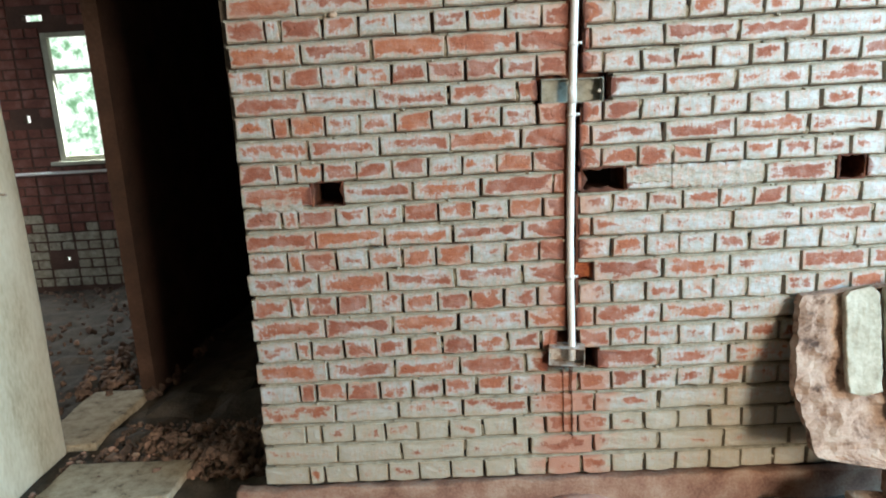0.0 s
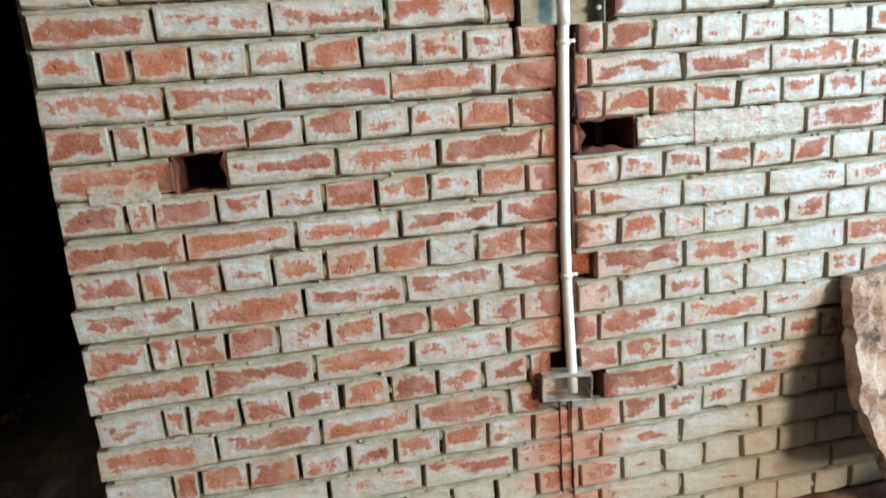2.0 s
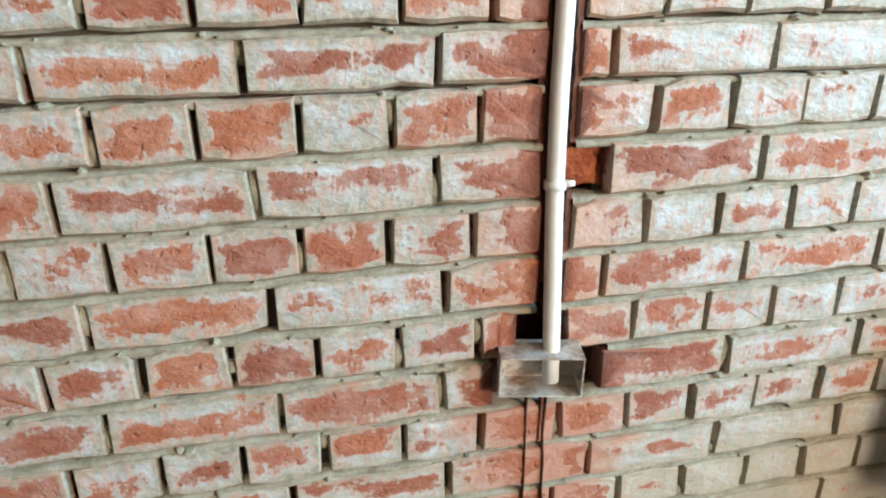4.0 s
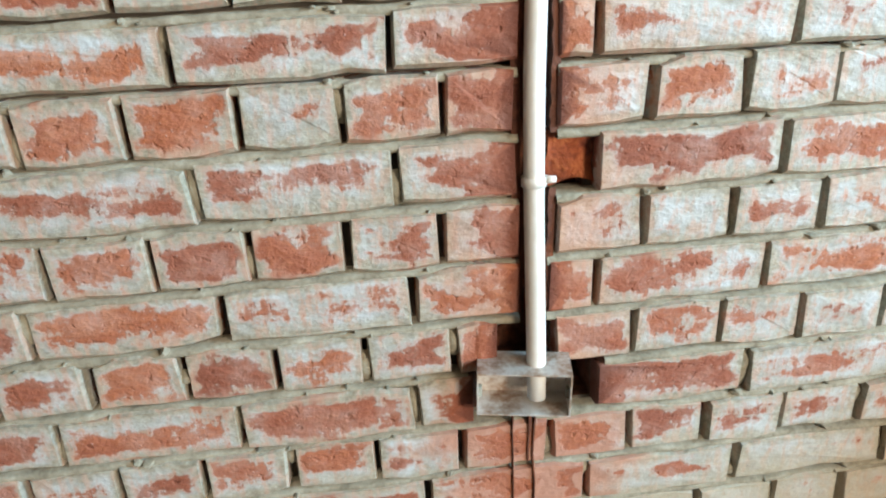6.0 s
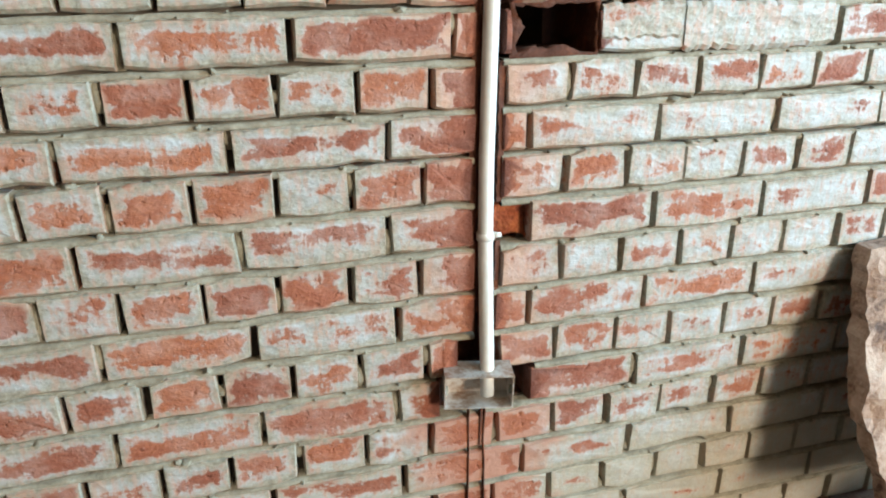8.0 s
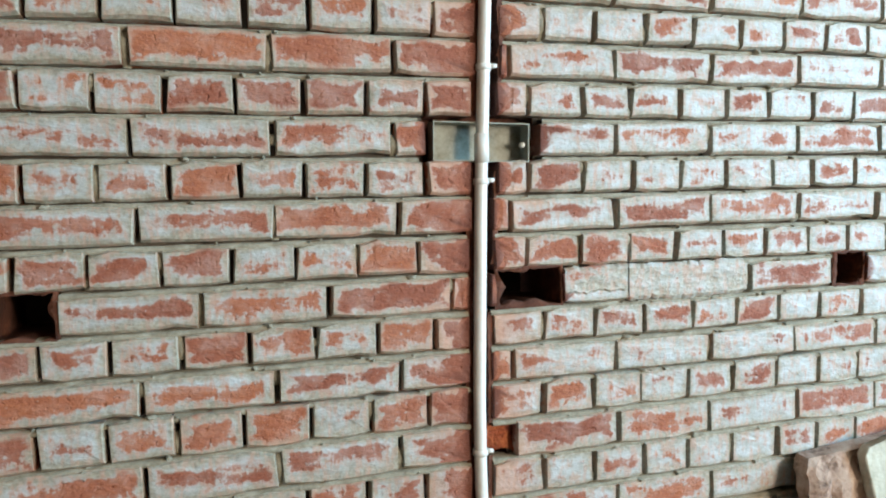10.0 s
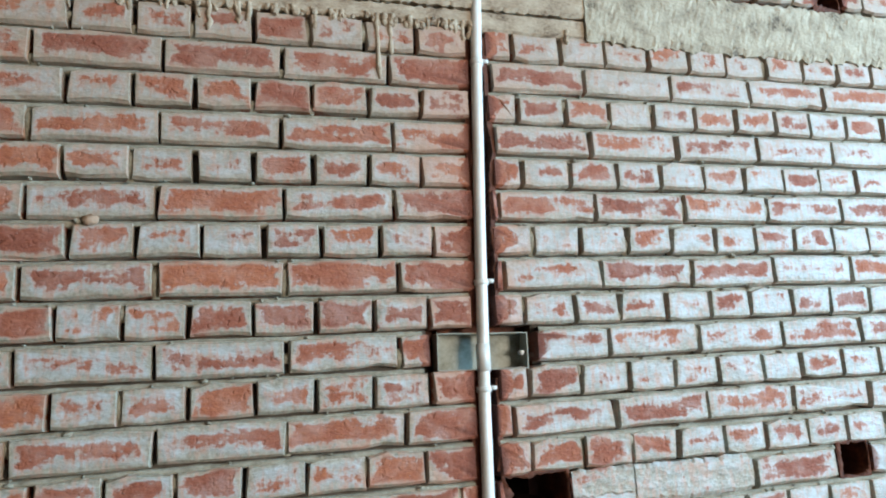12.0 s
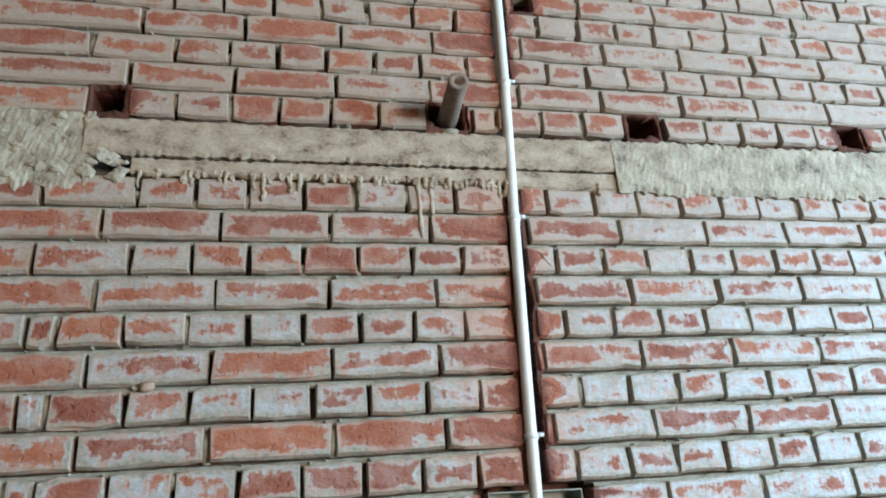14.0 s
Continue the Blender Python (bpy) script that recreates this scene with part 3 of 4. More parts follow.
# ================= slab that leans on the wall =================
slab_shape = [(0.801, 0.778), (0.781, 0.714), (0.755, 0.61), (0.733, 0.49), (0.75, 0.412), (0.764, 0.353), (0.772, 0.285), (0.83, 0.272), (0.90, 0.262), (1.0, 0.248), (1.42, 0.25), (1.44, 0.80), (1.2, 0.805), (1.0, 0.79), (0.90, 0.785)]


def slab_y(z):
    return -0.045 - (0.80 - z) * 0.42


def plate_bm(shape, front, thick, jag, seed, freq=30, rough=1.0):
    """A thick flat piece with broken edges, cut from an outline in x and z; front(z) gives the depth of its face."""
    zlo, zhi = min(p[1] for p in shape), max(p[1] for p in shape)
    nz, nx = max(6, int((zhi - zlo) / 0.014)), 34
    bm = bmesh.new()
    rows_f, rows_b = [], []
    for k in range(nz + 1):
        z = zlo + (zhi - zlo) * (0.001 + 0.998 * k / nz)
        hits = []
        for (ax_, az), (bx, bz) in zip(shape, shape[1:] + shape[:1]):
            if (az - z) * (bz - z) < 0:
                hits.append(ax_ + (bx - ax_) * (z - az) / (bz - az))
        xl = min(hits) + jag * (noise.noise(Vector((seed, z * freq, 0))) + 0.5 * noise.noise(Vector((seed, z * freq * 3, 4))))
        xr = max(hits) + jag * noise.noise(Vector((seed, z * freq, 7)))
        f, r = [], []
        for i in range(nx + 1):
            u = i / nx
            x = xl + (xr - xl) * u
            end = 1.0 if k in (0, nz) else 0.0
            zz = z + end * jag * noise.noise(Vector((x * freq, seed, k)))
            rim = 0.004 if i in (0, nx) or end else 0.0
            dy = 0.014 * noise.noise(Vector((x * 12, seed, zz * 12))) + 0.009 * noise.noise(Vector((x * 34, seed, zz * 34))) + 0.004 * noise.noise(Vector((x * 90, seed, zz * 90)))
            f.append(bm.verts.new((x, front(zz) + rim + rough * dy, zz)))
            r.append(bm.verts.new((x, front(zz) + thick, zz)))
        rows_f.append(f), rows_b.append(r)
    for rows in (rows_f, rows_b):
        for a_, b_ in zip(rows, rows[1:]):
            for i in range(nx):
                bm.faces.new((a_[i], a_[i + 1], b_[i + 1], b_[i]))
    for i in range(nx):
        bm.faces.new((rows_f[0][i], rows_f[0][i + 1], rows_b[0][i + 1], rows_b[0][i]))
        bm.faces.new((rows_f[-1][i], rows_f[-1][i + 1], rows_b[-1][i + 1], rows_b[-1][i]))
    for k in range(nz):
        bm.faces.new((rows_f[k][0], rows_f[k + 1][0], rows_b[k + 1][0], rows_b[k][0]))
        bm.faces.new((rows_f[k][-1], rows_f[k + 1][-1], rows_b[k + 1][-1], rows_b[k][-1]))
    return bm


slab = part("masonry_slab", plate_bm(slab_shape, slab_y, 0.045, 0.016, 2.0, rough=1.2), SLAB)
tagged(slab, "broken brown masonry slab leaning against the brick wall", "slab")
board_shape = [(0.925, 0.79), (0.912, 0.70), (0.898, 0.60), (0.890, 0.49), (0.94, 0.475), (1.0, 0.49), (1.02, 0.62), (1.04, 0.78), (1.02, 0.81), (0.96, 0.80)]
tagged(part("whitewashed_board", plate_bm(board_shape, lambda z: slab_y(z) - 0.035, 0.022, 0.008, 7.0, rough=0.35), LIME, flat=False), "pale whitewashed board piece resting on the leaning slab", "board")
board2_shape = [(1.06, 0.81), (1.035, 0.66), (1.02, 0.40), (1.09, 0.38), (1.20, 0.40), (1.24, 0.83)]
tagged(part("whitewashed_board", plate_bm(board2_shape, lambda z: slab_y(z) - 0.042, 0.022, 0.006, 9.0, rough=0.35), LIME, flat=False), "pale whitewashed board piece resting on the leaning slab", "board")


def loose_brick(x, y, z, yaw, w=0.225, d=0.11, h=0.072, tilt=0):
    ob = part("loose_brick", box_bm(-w / 2, w / 2, -d / 2, d / 2, 0, h, 0.006, 3, 0.006, 22), SLAB, flat=False)
    ob.matrix_basis = pose(x, y, z, tilt, 0, yaw)
    return tagged(ob, "dusty loose brick stacked under the leaning slab", "brick", "bricks under the slab")


for x, y, z, a in ((1.02, -0.30, 0.0, 8), (1.28, -0.31, 0.0, -6), (1.00, -0.29, 0.074, -4), (1.27, -0.30, 0.074, 5), (1.12, -0.28, 0.148, 2)):
    loose_brick(x, y, z, a)

# heap of brick dust that fell from the chase, and fragments along the plinth
heap = bmesh.new()
bmesh.ops.create_grid(heap, x_segments=28, y_segments=14, size=1, matrix=Matrix.LocRotScale((0.03, -0.075, 0), None, (0.17, 0.075, 1)))
for v in heap.verts:
    q = 1 - ((v.co.x - 0.03) / 0.17) ** 2 - ((v.co.y + 0.06) / 0.08) ** 2
    v.co.z = 0.055 * max(0.0, q) ** 0.7 + 0.006 * noise.noise(v.co * 30) - 0.004
tagged(part("dust_mound", heap, DUST, flat=False), "low mound of pinkish brick dust at the wall foot", "dust mound")
fr = random.Random(21)
for k in range(30):
    r = fr.uniform(0.005, 0.016)
    x, y = fr.uniform(-2.17, -1.75), fr.uniform(0.0, 0.55)
    if 0.08 < y < 0.42 and x > -2.10:
        y = 0.06 if k % 2 else 0.45
    ob = clod("brick_fragment", (x, y, r * 0.45), r, DUST if k % 3 else SLAB, seed=k + 70, flat=True, squash=(1.2, 0.9, 0.7))
    tagged(ob, "small broken brick fragment at the foot of the pier", "brick fragment", "fragments by the pier")
for k in range(26):
    x = fr.uniform(-1.1, 1.5)
    r = fr.uniform(0.008, 0.022)
    ob = clod("brick_fragment", (x, fr.uniform(-0.16, -0.045), r * 0.45), r, SLAB, seed=k + 5, flat=True, squash=(1.2, 0.9, 0.7))
    tagged(ob, "small broken brick fragment on the earth floor", "brick fragment", "fragments along the plinth")

# ================= rubble =================
rr = random.Random(11)
bm = bmesh.new()


def chunk(bm, x, y, z, r):
    m = Matrix.LocRotScale((x, y, z), Euler((rr.random() * 6, rr.random() * 6, rr.random() * 6)), (r * rr.uniform(0.6, 1.5), r * rr.uniform(0.6, 1.3), r * rr.uniform(0.4, 0.9)))
    g = bmesh.ops.create_icosphere(bm, subdivisions=1, radius=1)
    for v in g["verts"]:
        v.co *= 1 + 0.4 * rr.uniform(-0.5, 0.5)
        v.co = m @ v.co


for k in range(900):
    x, y = rr.uniform(-2.04, -1.12), rr.uniform(0.26, 0.8)
    chunk(bm, x, y, 0.004, rr.uniform(0.004, 0.016) * (1.6 if rr.random() < 0.12 else 1.0))
for k in range(1300):
    x, y = rr.uniform(-5.0, -2.2), rr.uniform(0.6, 3.5)
    chunk(bm, x, y, 0.004, rr.uniform(0.006, 0.026) * (1.9 if rr.random() < 0.08 else 1.0))
for k in range(70):
    chunk(bm, rr.uniform(-2.15, -1.95), rr.uniform(0.0, 0.5), 0.005, rr.uniform(0.006, 0.018))
for k in range(160):
    chunk(bm, rr.uniform(-1.1, 1.6), rr.uniform(-0.4, -0.06), 0.003, rr.uniform(0.004, 0.014))
for k in range(260):
    # a low heap of broken brick in the passage
    u, v = rr.gauss(0, 0.20), rr.gauss(0, 0.10)
    chunk(bm, min(-1.16, -1.42 + u), max(0.30, 0.47 + v), max(0.0, 0.060 - 0.30 * (u * u + v * v) ** 0.5), rr.uniform(0.010, 0.034))
for k in range(200):
    chunk(bm, rr.uniform(-2.6, -2.0), rr.uniform(1.1, 2.2), 0.012, rr.uniform(0.012, 0.04))
tagged(part("rubble", bm, RUBBLE), "loose brick rubble and clods on the earth floor", "rubble", kind="stuff")

# ================= window of the farther room =================
window = tagged(new("window_1"), "small wooden window with a transom, bright foliage outside", "window", kind="structure")
for n, b in (("window_frame", (-3.74, -3.69, 3.59, 3.64, 1.125, 2.180)), ("window_frame", (-3.035, -3.0, 3.59, 3.64, 1.125, 2.180)), ("window_head", (-3.69, -3.035, 3.59, 3.64, 2.142, 2.180)),
             ("window_foot", (-3.69, -3.035, 3.59, 3.64, 1.125, 1.165)), ("transom", (-3.69, -3.035, 3.59, 3.64, 1.848, 1.880)), ("window_sill", (-3.80, -2.94, 3.53, 3.59, 1.092, 1.123))):
    part(n, box_bm(*b, 0.004), WOOD, window)
far_pipe = tagged(new("conduit"), "white plastic conduit along the farther wall", "conduit")
part("tube", tube_bm([(-5.3, 3.585, 1.03), (-4.0, 3.585, 1.028), (-2.3, 3.585, 1.03)], 0.014, 10), PVC, far_pipe, flat=False)
nail = tagged(part("nail", tube_bm([(-2.225, 0.40, 1.22), (-2.165, 0.395, 1.215)], 0.006, 8), RUSTY), "rusty nail in the plastered pier", "nail")

# ================= brickwork of the north wall =================
STRETCH, HEAD, BED = 0.2368, 0.1184, 0.0078
COURSES = [(0.113 + 0.0820 * i, 0.0820 if i < 11 else 0.0778) for i in range(11)] + [(1.010 + 0.0778 * k, 0.0778) for k in range(16)]
N_LOW = len(COURSES)
COURSES += [(2.405 + 0.0782 * k, 0.0782) for k in range(9)]
# shift of the joints, course by course, left and right of the conduit
SHIFT = {4: (-0.010, 0), 5: (-0.006, 0), 6: (-0.010, 0), 9: (-0.007, 0), 10: (-0.009, 0), 11: (-0.003, 0), 13: (0.102, 0.106), 12: (0.003, 0.006), 14: (-0.025, -0.032), 16: (-0.006, -0.022), 18: (-0.004, -0.024), 20: (0.015, 0.010), 27: (0.066, 0.012), 28: (0.022, 0.022), 29: (0.058, 0.046), 30: (0.042, 0.046), 31: (0.046, 0.042), 7: (0.0, 0.004), 8: (-0.018, 0.0)}
br = random.Random(3)
variants = {}


def brick_arrays(w, h, rnd, depth=0.09, broken=(False, False)):
    """A brick with chamfered, chipped arrises; 'inner' grows from its edges to the middle of the face, and above 1 it
    darkens sides and ends as shade.
    """
    a, b, c = w / 2, h / 2, 0.0045
    j = lambda s: rnd.uniform(-s, s)
    n = 5 if w > 0.16 else 3 if w > 0.07 else 2
    line = [(-a + w * k / n, -b) for k in range(n)] + [(a, -b)] + [(a - w * k / n, b) for k in range(n)] + [(-a, b)]
    m = len(line)
    corners = (0, n, n + 1, m - 1)
    ph, bow = rnd.uniform(0, 50), rnd.uniform(-0.0022, 0.0022)
    out = []
    for k, (x, z) in enumerate(line):
        wave = 0.0035 * noise.noise(Vector((x * 22 + ph, z * 60, ph)))
        sag = bow * (1 - (x / a) ** 2)
        x, z = x + j(.0014), z + wave + sag + j(.0008)
        if k in corners:
            x, z = x - math.copysign(rnd.uniform(.0005, .0045), x), z - math.copysign(rnd.uniform(.0005, .0035), z)
        out.append((x, (0.006 if z < 0 else 0.004) + rnd.uniform(0, .003), z))
    chip = rnd.randrange(m) if rnd.random() < 0.4 else -1
    if chip >= 0:
        x, y, z = out[chip]
        out[chip] = (x - (math.copysign(0.004, x) if chip in corners else 0), y + 0.003, z - math.copysign(rnd.uniform(0.002, 0.005), z))
    face = [(x - (0.0 if abs(x) < a - 0.008 else math.copysign(rnd.uniform(.001, .0032), x)), j(.0012), z + (rnd.uniform(.004, .007) if z < 0 else -rnd.uniform(.002, .004))) for x, y, z in out]
    rx = max(0.004, a - b)
    verts = [(-a, depth, -b), (a, depth, -b), (a, depth, b), (-a, depth, b)] + out + face
    r0 = len(verts)
    verts += [(-rx * rnd.uniform(0.8, 1.05), j(.0015) - .001, .005 + j(.011)), (rx * rnd.uniform(0.8, 1.05), j(.0015) - .001, .005 + j(.011))]
    o, f = 4, 4 + m
    faces = [(0, 1) + tuple(o + k for k in range(n, -1, -1)), (1, 2, o + n + 1, o + n), (2, 3) + tuple(o + k for k in range(m - 1, n, -1)), (3, 0, o, o + m - 1)]
    faces += [(o + k, o + (k + 1) % m, f + (k + 1) % m, f + k) for k in range(m)]
    faces += [tuple(f + k for k in range(n + 1)) + (r0 + 1, r0), (f + n, f + n + 1, r0 + 1), tuple(f + k for k in range(n + 1, m)) + (r0, r0 + 1), (f + m - 1, f, r0)]
    # 1.9 at the back corners makes the sides fade into painted shade with depth
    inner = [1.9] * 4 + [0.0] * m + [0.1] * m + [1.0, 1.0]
    # raw clay where an end was cut, darkened for the shade inside the openings
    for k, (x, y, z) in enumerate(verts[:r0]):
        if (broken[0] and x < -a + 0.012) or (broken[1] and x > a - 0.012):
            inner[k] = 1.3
    return verts, faces, inner


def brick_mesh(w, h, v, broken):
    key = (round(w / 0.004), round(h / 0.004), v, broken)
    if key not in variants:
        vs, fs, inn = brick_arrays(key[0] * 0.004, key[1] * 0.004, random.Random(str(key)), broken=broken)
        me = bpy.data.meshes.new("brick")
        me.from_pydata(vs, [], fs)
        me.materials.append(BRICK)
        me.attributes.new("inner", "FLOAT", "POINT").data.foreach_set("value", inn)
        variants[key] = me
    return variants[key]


def joints(i):
    """The places of the upright joints of course i, from the west end to the east end."""
    z, p = COURSES[i]
    west = -1.133 + 0.0285 * z if z < 1.9 else -1.42
    sl, sr = SHIFT.get(i, (0, 0))
    heads = (i % 2 == 0) if i < N_LOW else ((i - N_LOW) % 2 == 0)
    out = [west + br.uniform(-0.006, 0.006)]
    if heads:
        out += [-0.962 + br.uniform(-.006, .006), -0.905 + br.uniform(-.005, .005)] if z < 1.9 else [-0.97 + sl]
        x, step = -0.075 - 6 * HEAD, HEAD
    else:
        x, step = 0.0985 - 4 * STRETCH, STRETCH
    k = 0
    while True:
        q = x + k * step
        q += (sl if q < 0.02 else sr) + br.uniform(-0.004, 0.004)
        k += 1
        if q > EAST - 0.05:
            break
        if q > out[-1] + 0.035:
            out.append(q)
    return out + [EAST]


def cuts(z, h):
    """Stretches of a course that are open: holes and the chase."""
    mid = z + h / 2
    out = [(a, b) for a, b, c, d in HOLES + [BOX_HOLE, NICHE, LOW_HOLE, LOW_NECK] if c - 0.01 < mid < d + 0.01]
    if 0.62 < mid < 2.24 or mid > 2.56:
        l, r = chase(min(mid, 2.2))
        o = conduit_x(mid) - conduit_x(min(mid, 2.2))
        out.append((l + o + br.uniform(-.003, .003), r + o + br.uniform(-.005, .005)))
    return sorted(out)


rest_v, rest_f, rest_i = [], [], []
fills = []
for i, (z, p) in enumerate(COURSES):
    h = p - BED
    js, open_ = joints(i), cuts(z, h)
    if z + h > CEIL:
        continue
    fills += [(q, z + h * br.choice((0.0, 0.0, 0.3, 0.5)), z + h * br.choice((0.35, 0.6, 1.0, 1.0))) for q in js[1:-1] if br.random() < 0.45 and not any(c - 0.02 < q < d + 0.02 for c, d in open_)]
    for a, b in zip(js, js[1:]):
        gap = br.uniform(0.0012, 0.0030)
        pieces = [(a + gap, b - gap)]
        for c, d in open_:
            nxt = []
            for s, e in pieces:
                if d <= s or c >= e:
                    nxt.append((s, e))
                else:
                    nxt += [(s, c), (d, e)]
            pieces = [q for q in nxt if q[1] - q[0] > 0.012]
        for s, e in pieces:
            broken = (any(abs(s - d) < 1e-6 for c, d in open_), any(abs(e - c) < 1e-6 for c, d in open_))
            w, cx, cz = e - s, (s + e) / 2, z + h / 2
            m = pose(cx, br.uniform(-0.003, 0.003), cz + br.uniform(-.0015, .0015), br.uniform(-0.8, 0.8), br.uniform(-0.5, 0.5), br.uniform(-0.5, 0.5))
            if -1.0 < cx < 1.0 and 0.50 < cz < 2.13:
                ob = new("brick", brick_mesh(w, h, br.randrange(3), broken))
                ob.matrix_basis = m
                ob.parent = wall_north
            else:
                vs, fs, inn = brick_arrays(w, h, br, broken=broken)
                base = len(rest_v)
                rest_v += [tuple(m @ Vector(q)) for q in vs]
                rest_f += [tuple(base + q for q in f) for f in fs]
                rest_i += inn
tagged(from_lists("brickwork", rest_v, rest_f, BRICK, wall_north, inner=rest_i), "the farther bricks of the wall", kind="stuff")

# broken rims of the holes: clay and mortar left uneven where bricks were knocked out or left out


def broken_rim(hole, seed, depth=0.19):
    """A tunnel lining whose mouth runs unevenly inside the hole's outline."""
    a, b, c, d = hole
    w, h = b - a, d - c
    side = [(a + w * k / 16, c, 0, 1) for k in range(16)] + [(b, c + h * k / 12, -1, 0) for k in range(12)] + [(b - w * k / 16, d, 0, -1) for k in range(16)] + [(a, d - h * k / 12, 1, 0) for k in range(12)]
    n = len(side)
    bm = bmesh.new()
    rings = [[], [], [], []]
    for k, (x, z, nx, nz) in enumerate(side):
        q = Vector((x * 30 + seed, z * 30, seed * 2))
        bite = 0.0015 + 0.022 * max(0.0, noise.noise(q * 0.7)) + 0.010 * abs(noise.noise(q * 2.3)) + (0.014 if nz > 0 else 0.0) * max(0.0, noise.noise(q * 0.9))
        mx, mz = (x - (a + b) / 2) / w, (z - (c + d) / 2) / h
        for ring, inset, y in ((0, -0.004, 0.008), (1, bite, 0.002 + 0.005 * abs(noise.noise(q * 1.7))), (2, bite * 0.7, 0.035 + 0.012 * noise.noise(q)), (3, 0.003, depth)):
            rings[ring].append(bm.verts.new((x - 2 * mx * inset, y, z - 2 * mz * inset)))
    for p, q in zip(rings, rings[1:]):
        for k in range(n):
            bm.faces.new((p[k], p[(k + 1) % n], q[(k + 1) % n], q[k]))
    return bm


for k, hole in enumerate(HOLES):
    # the rim's dark colour includes the shade inside the hole
    part("broken_rim", broken_rim(hole, 3.7 * k), CUT, wall_north, "broken brick round a hole, darkened as shade", flat=False)

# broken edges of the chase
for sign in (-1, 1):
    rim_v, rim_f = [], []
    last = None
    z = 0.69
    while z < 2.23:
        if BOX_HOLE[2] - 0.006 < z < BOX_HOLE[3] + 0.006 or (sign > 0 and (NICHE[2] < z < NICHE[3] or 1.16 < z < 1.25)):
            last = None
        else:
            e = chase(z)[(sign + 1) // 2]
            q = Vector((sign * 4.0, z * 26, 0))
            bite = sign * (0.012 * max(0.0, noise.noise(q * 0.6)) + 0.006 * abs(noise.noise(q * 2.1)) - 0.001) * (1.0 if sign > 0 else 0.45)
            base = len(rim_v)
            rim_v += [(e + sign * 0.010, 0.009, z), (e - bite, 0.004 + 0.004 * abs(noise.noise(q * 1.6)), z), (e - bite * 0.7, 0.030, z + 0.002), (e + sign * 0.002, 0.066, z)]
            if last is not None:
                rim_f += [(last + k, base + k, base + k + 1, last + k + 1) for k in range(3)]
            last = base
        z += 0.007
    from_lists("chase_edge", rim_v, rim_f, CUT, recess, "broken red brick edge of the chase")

# bed mortar between the courses, a little behind the brick faces
bed_v, bed_f = [], []
for i, (z, p) in enumerate(COURSES):
    zb = z - BED
    if i == 0 or i == N_LOW or z > CEIL - 0.05:
        continue
    blocked = [(a - 0.004, b + 0.004) for a, b, c, d in HOLES + [BOX_HOLE, NICHE, LOW_HOLE, LOW_NECK] if c < zb + 0.002 < d]
    if 0.62 < zb < 2.24 or zb > 2.56:
        l, r = chase(min(zb, 2.2))
        o = conduit_x(zb) - conduit_x(min(zb, 2.2))
        blocked.append((l + o, r + o))
    x, n = -1.09, 0
    last = None
    while x < EAST:
        if any(c < x < d for c, d in blocked):
            last = None
        else:
            o1, o2 = noise.noise(Vector((x * 16, z * 40, 0))), noise.noise(Vector((x * 23, z * 40, 8)))
            y = 0.0026 + 0.0045 * min(1.0, max(0.0, (z - 1.2) / 0.5)) + 0.0032 * o1 + 0.0018 * noise.noise(Vector((x * 70, z * 40, 3)))
            lo, hi = zb - 0.0060 + 0.003 * o2, zb + 0.0050 + 0.0022 * o1 + 0.0014 * noise.noise(Vector((x * 60, z * 40, 5)))
            base = len(bed_v)
            bed_v += [(x, 0.05, lo), (x, y + 0.003, lo), (x, y, lo * 0.62 + hi * 0.38), (x, y + 0.0035, hi), (x, 0.05, hi)]
            if last is not None:
                bed_f += [(last + k, base + k, base + k + 1, last + k + 1) for k in range(4)]
            last = base
        x += 0.012
for q, z0, z1 in fills:
    if z1 - z0 < 0.01:
        continue
    base = len(bed_v)
    for k in range(4):
        z = z0 + (z1 - z0) * k / 3
        y = 0.006 + 0.006 * noise.noise(Vector((q * 40, z * 50, 1))) + (0.010 if k in (0, 3) else 0.0)
        bed_v += [(q - 0.007, y + 0.004, z), (q + 0.0015 * noise.noise(Vector((q * 9, z * 90, 2))), y, z), (q + 0.007, y + 0.004, z)]
    bed_f += [(base + 3 * k + j, base + 3 * k + j + 1, base + 3 * k + j + 4, base + 3 * k + j + 3) for k in range(3) for j in range(2)]
tagged(from_lists("bed_joint", bed_v, bed_f, MORTAR, wall_north, flat=False), "pale mortar beds between the courses", kind="stuff")

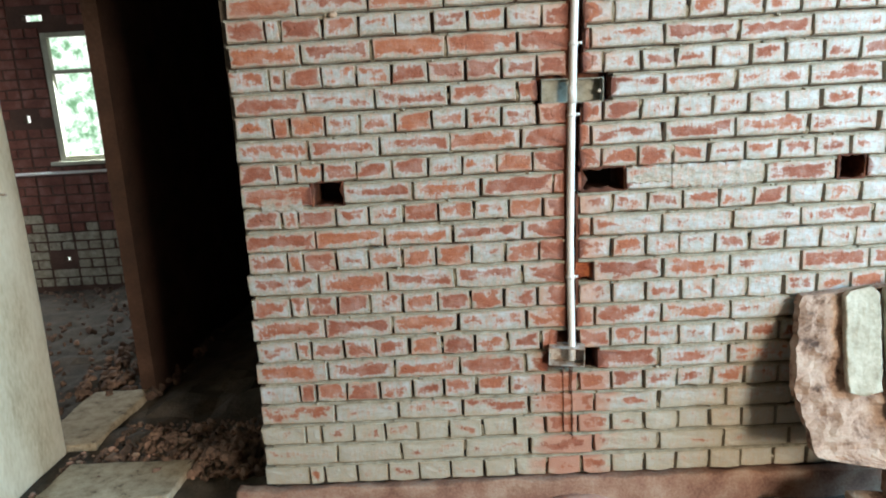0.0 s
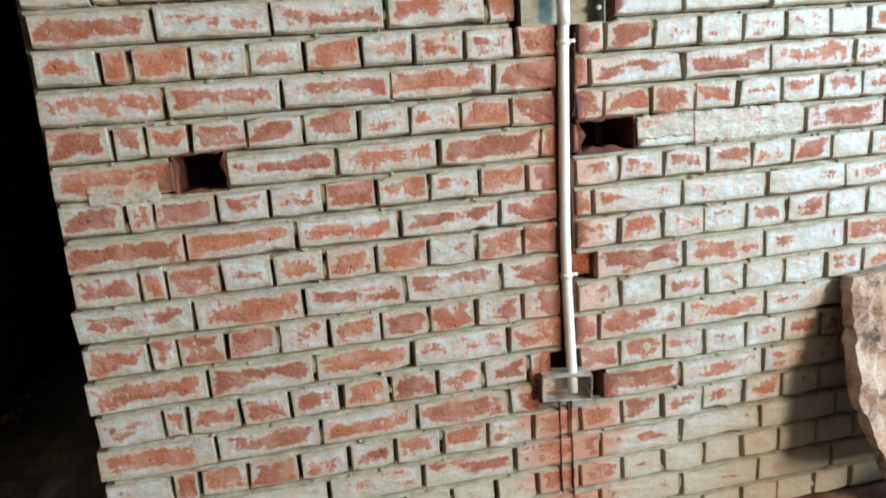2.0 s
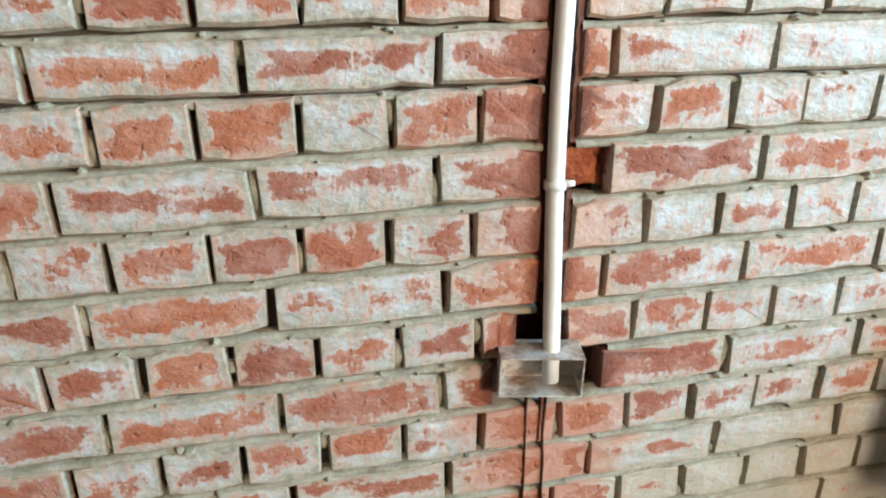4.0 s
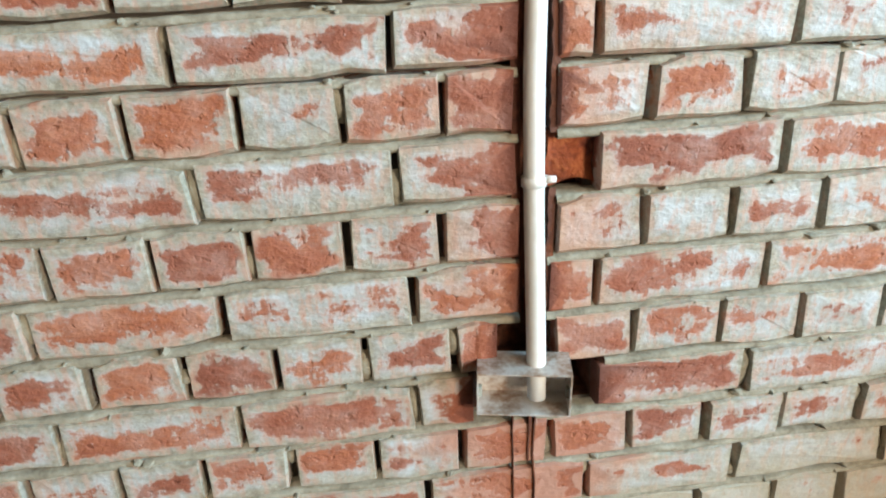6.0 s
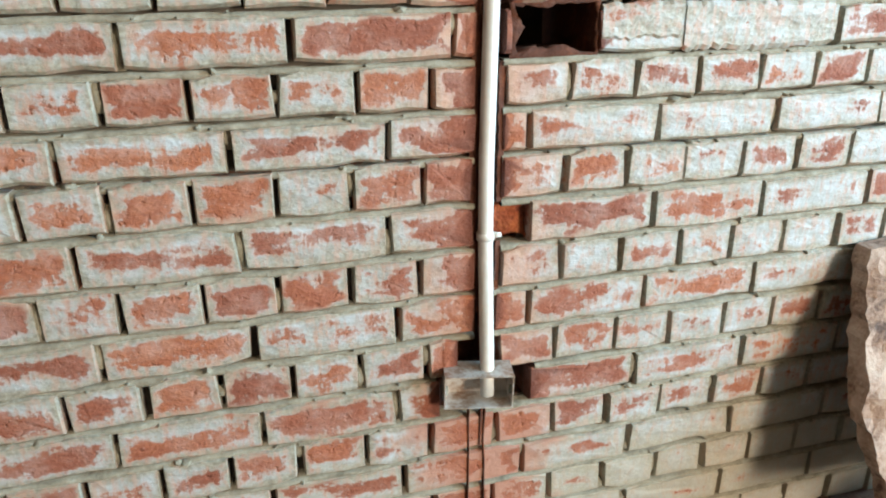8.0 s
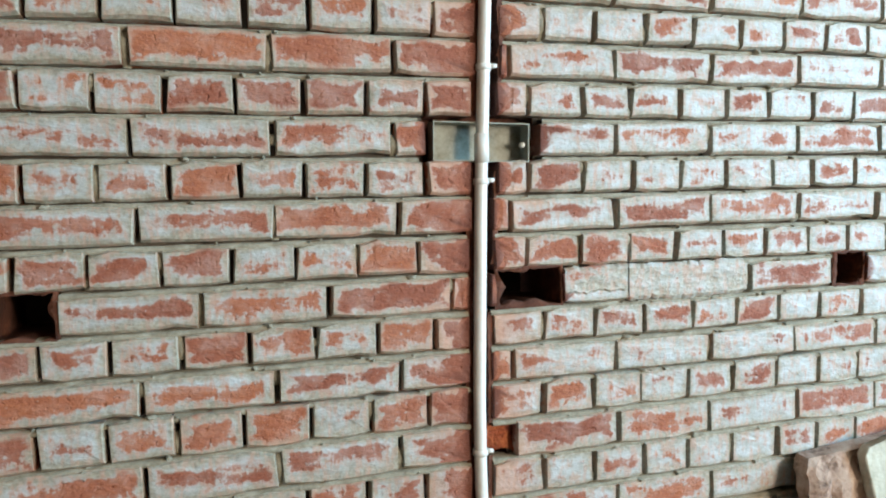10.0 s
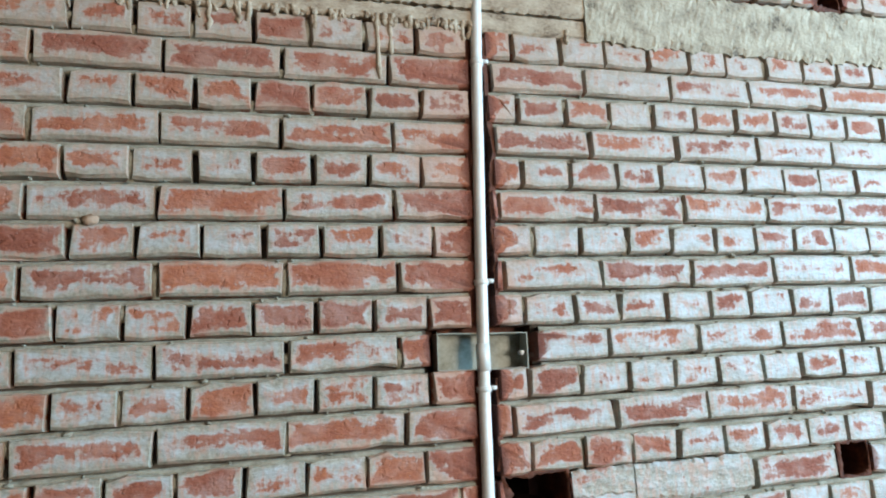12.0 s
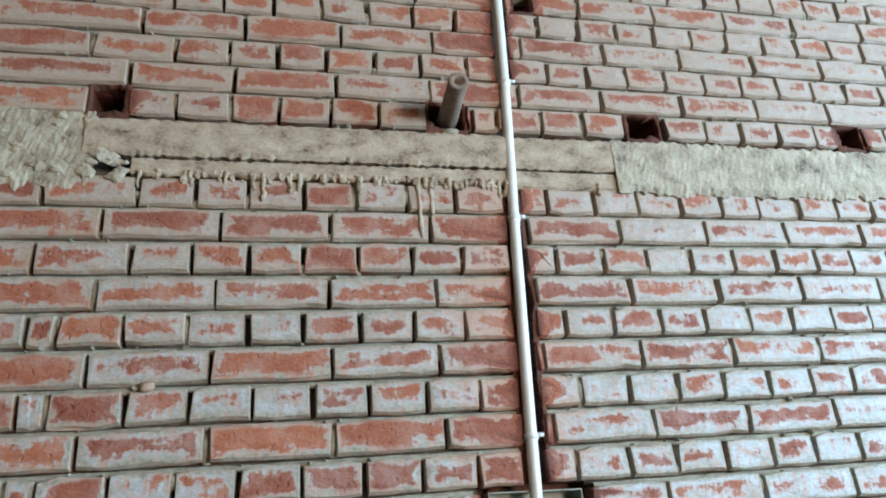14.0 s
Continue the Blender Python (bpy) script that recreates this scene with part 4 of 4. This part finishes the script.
# crumbs and dabs of mortar squeezed out along the joints
cr = random.Random(44)
crumb_v, crumb_f = [], []
for k in range(700):
    i = cr.randrange(3, len(COURSES))
    z = COURSES[i][0] - BED * cr.choice((0.2, 0.6, 1.0, 1.1))
    x = cr.uniform(-1.08, 1.9)
    if z > CEIL - 0.1 or 2.23 < z < 2.40 or any(a - 0.02 < x < b + 0.02 and c - 0.02 < z < d + 0.02 for a, b, c, d in HOLES + [BOX_HOLE, NICHE, LOW_HOLE, LOW_NECK]) or abs(x - conduit_x(z)) < 0.09:
        continue
    r = 0.002 + 0.0045 * cr.random() ** 3
    base = len(crumb_v)
    turn, long = cr.uniform(0, 6.28), cr.uniform(0.9, 2.2)
    for j in range(6):
        a = turn + j * math.pi / 3
        q = r * cr.uniform(0.7, 1.25)
        crumb_v.append((x + long * q * math.cos(a), 0.006, z + q * math.sin(a)))
    for j in range(3):
        a = turn + j * 2 * math.pi / 3
        crumb_v.append((x + 0.45 * long * r * math.cos(a), -0.002 - 0.5 * r * cr.random(), z + 0.45 * r * math.sin(a)))
    for j in range(3):
        p, q = base + 2 * j, base + 6 + j
        nxt, nq = base + (2 * j + 2) % 6, base + 6 + (j + 1) % 3
        crumb_f += [(p, p + 1, q), (p + 1, nxt, nq), (p + 1, nq, q)]
    crumb_f.append((base + 6, base + 7, base + 8))
tagged(from_lists("mortar_crumbs", crumb_v, crumb_f, MORTAR, wall_north), "crumbs of mortar along the joints", kind="stuff")

# brick faces of the farther room's wall beside its window
far_v, far_f = [], []
up_v, up_f = [], []
FAR_OPEN = [(-3.75, -2.99, 1.11, 2.19), (-3.88, -3.69, 2.27, 2.335), (-3.872, -3.815, 0.24, 0.282), (-4.01, -3.945, 1.46, 1.52)]
for i in range(36):
    z, h = 0.02 + 0.082 * i, 0.072
    x = -5.3 + (0.12 if i % 2 else 0.0)
    while x < -2.3:
        w = 0.228 if i % 2 else 0.108
        if not any(x < b and x + w > a and z < d and z + h > c for a, b, c, d in FAR_OPEN):
            vs, fs, inn = brick_arrays(w, h, br, 0.03)
            m = pose(x + w / 2, 3.592, z + h / 2)
            low = z < 0.5 or (z < 0.66 and br.random() < 0.4)
            tv, tf = (far_v, far_f) if low else (up_v, up_f)
            base = len(tv)
            tv += [tuple(m @ Vector(q)) for q in vs]
            tf += [tuple(base + q for q in f) for f in fs]
        x += w + 0.012
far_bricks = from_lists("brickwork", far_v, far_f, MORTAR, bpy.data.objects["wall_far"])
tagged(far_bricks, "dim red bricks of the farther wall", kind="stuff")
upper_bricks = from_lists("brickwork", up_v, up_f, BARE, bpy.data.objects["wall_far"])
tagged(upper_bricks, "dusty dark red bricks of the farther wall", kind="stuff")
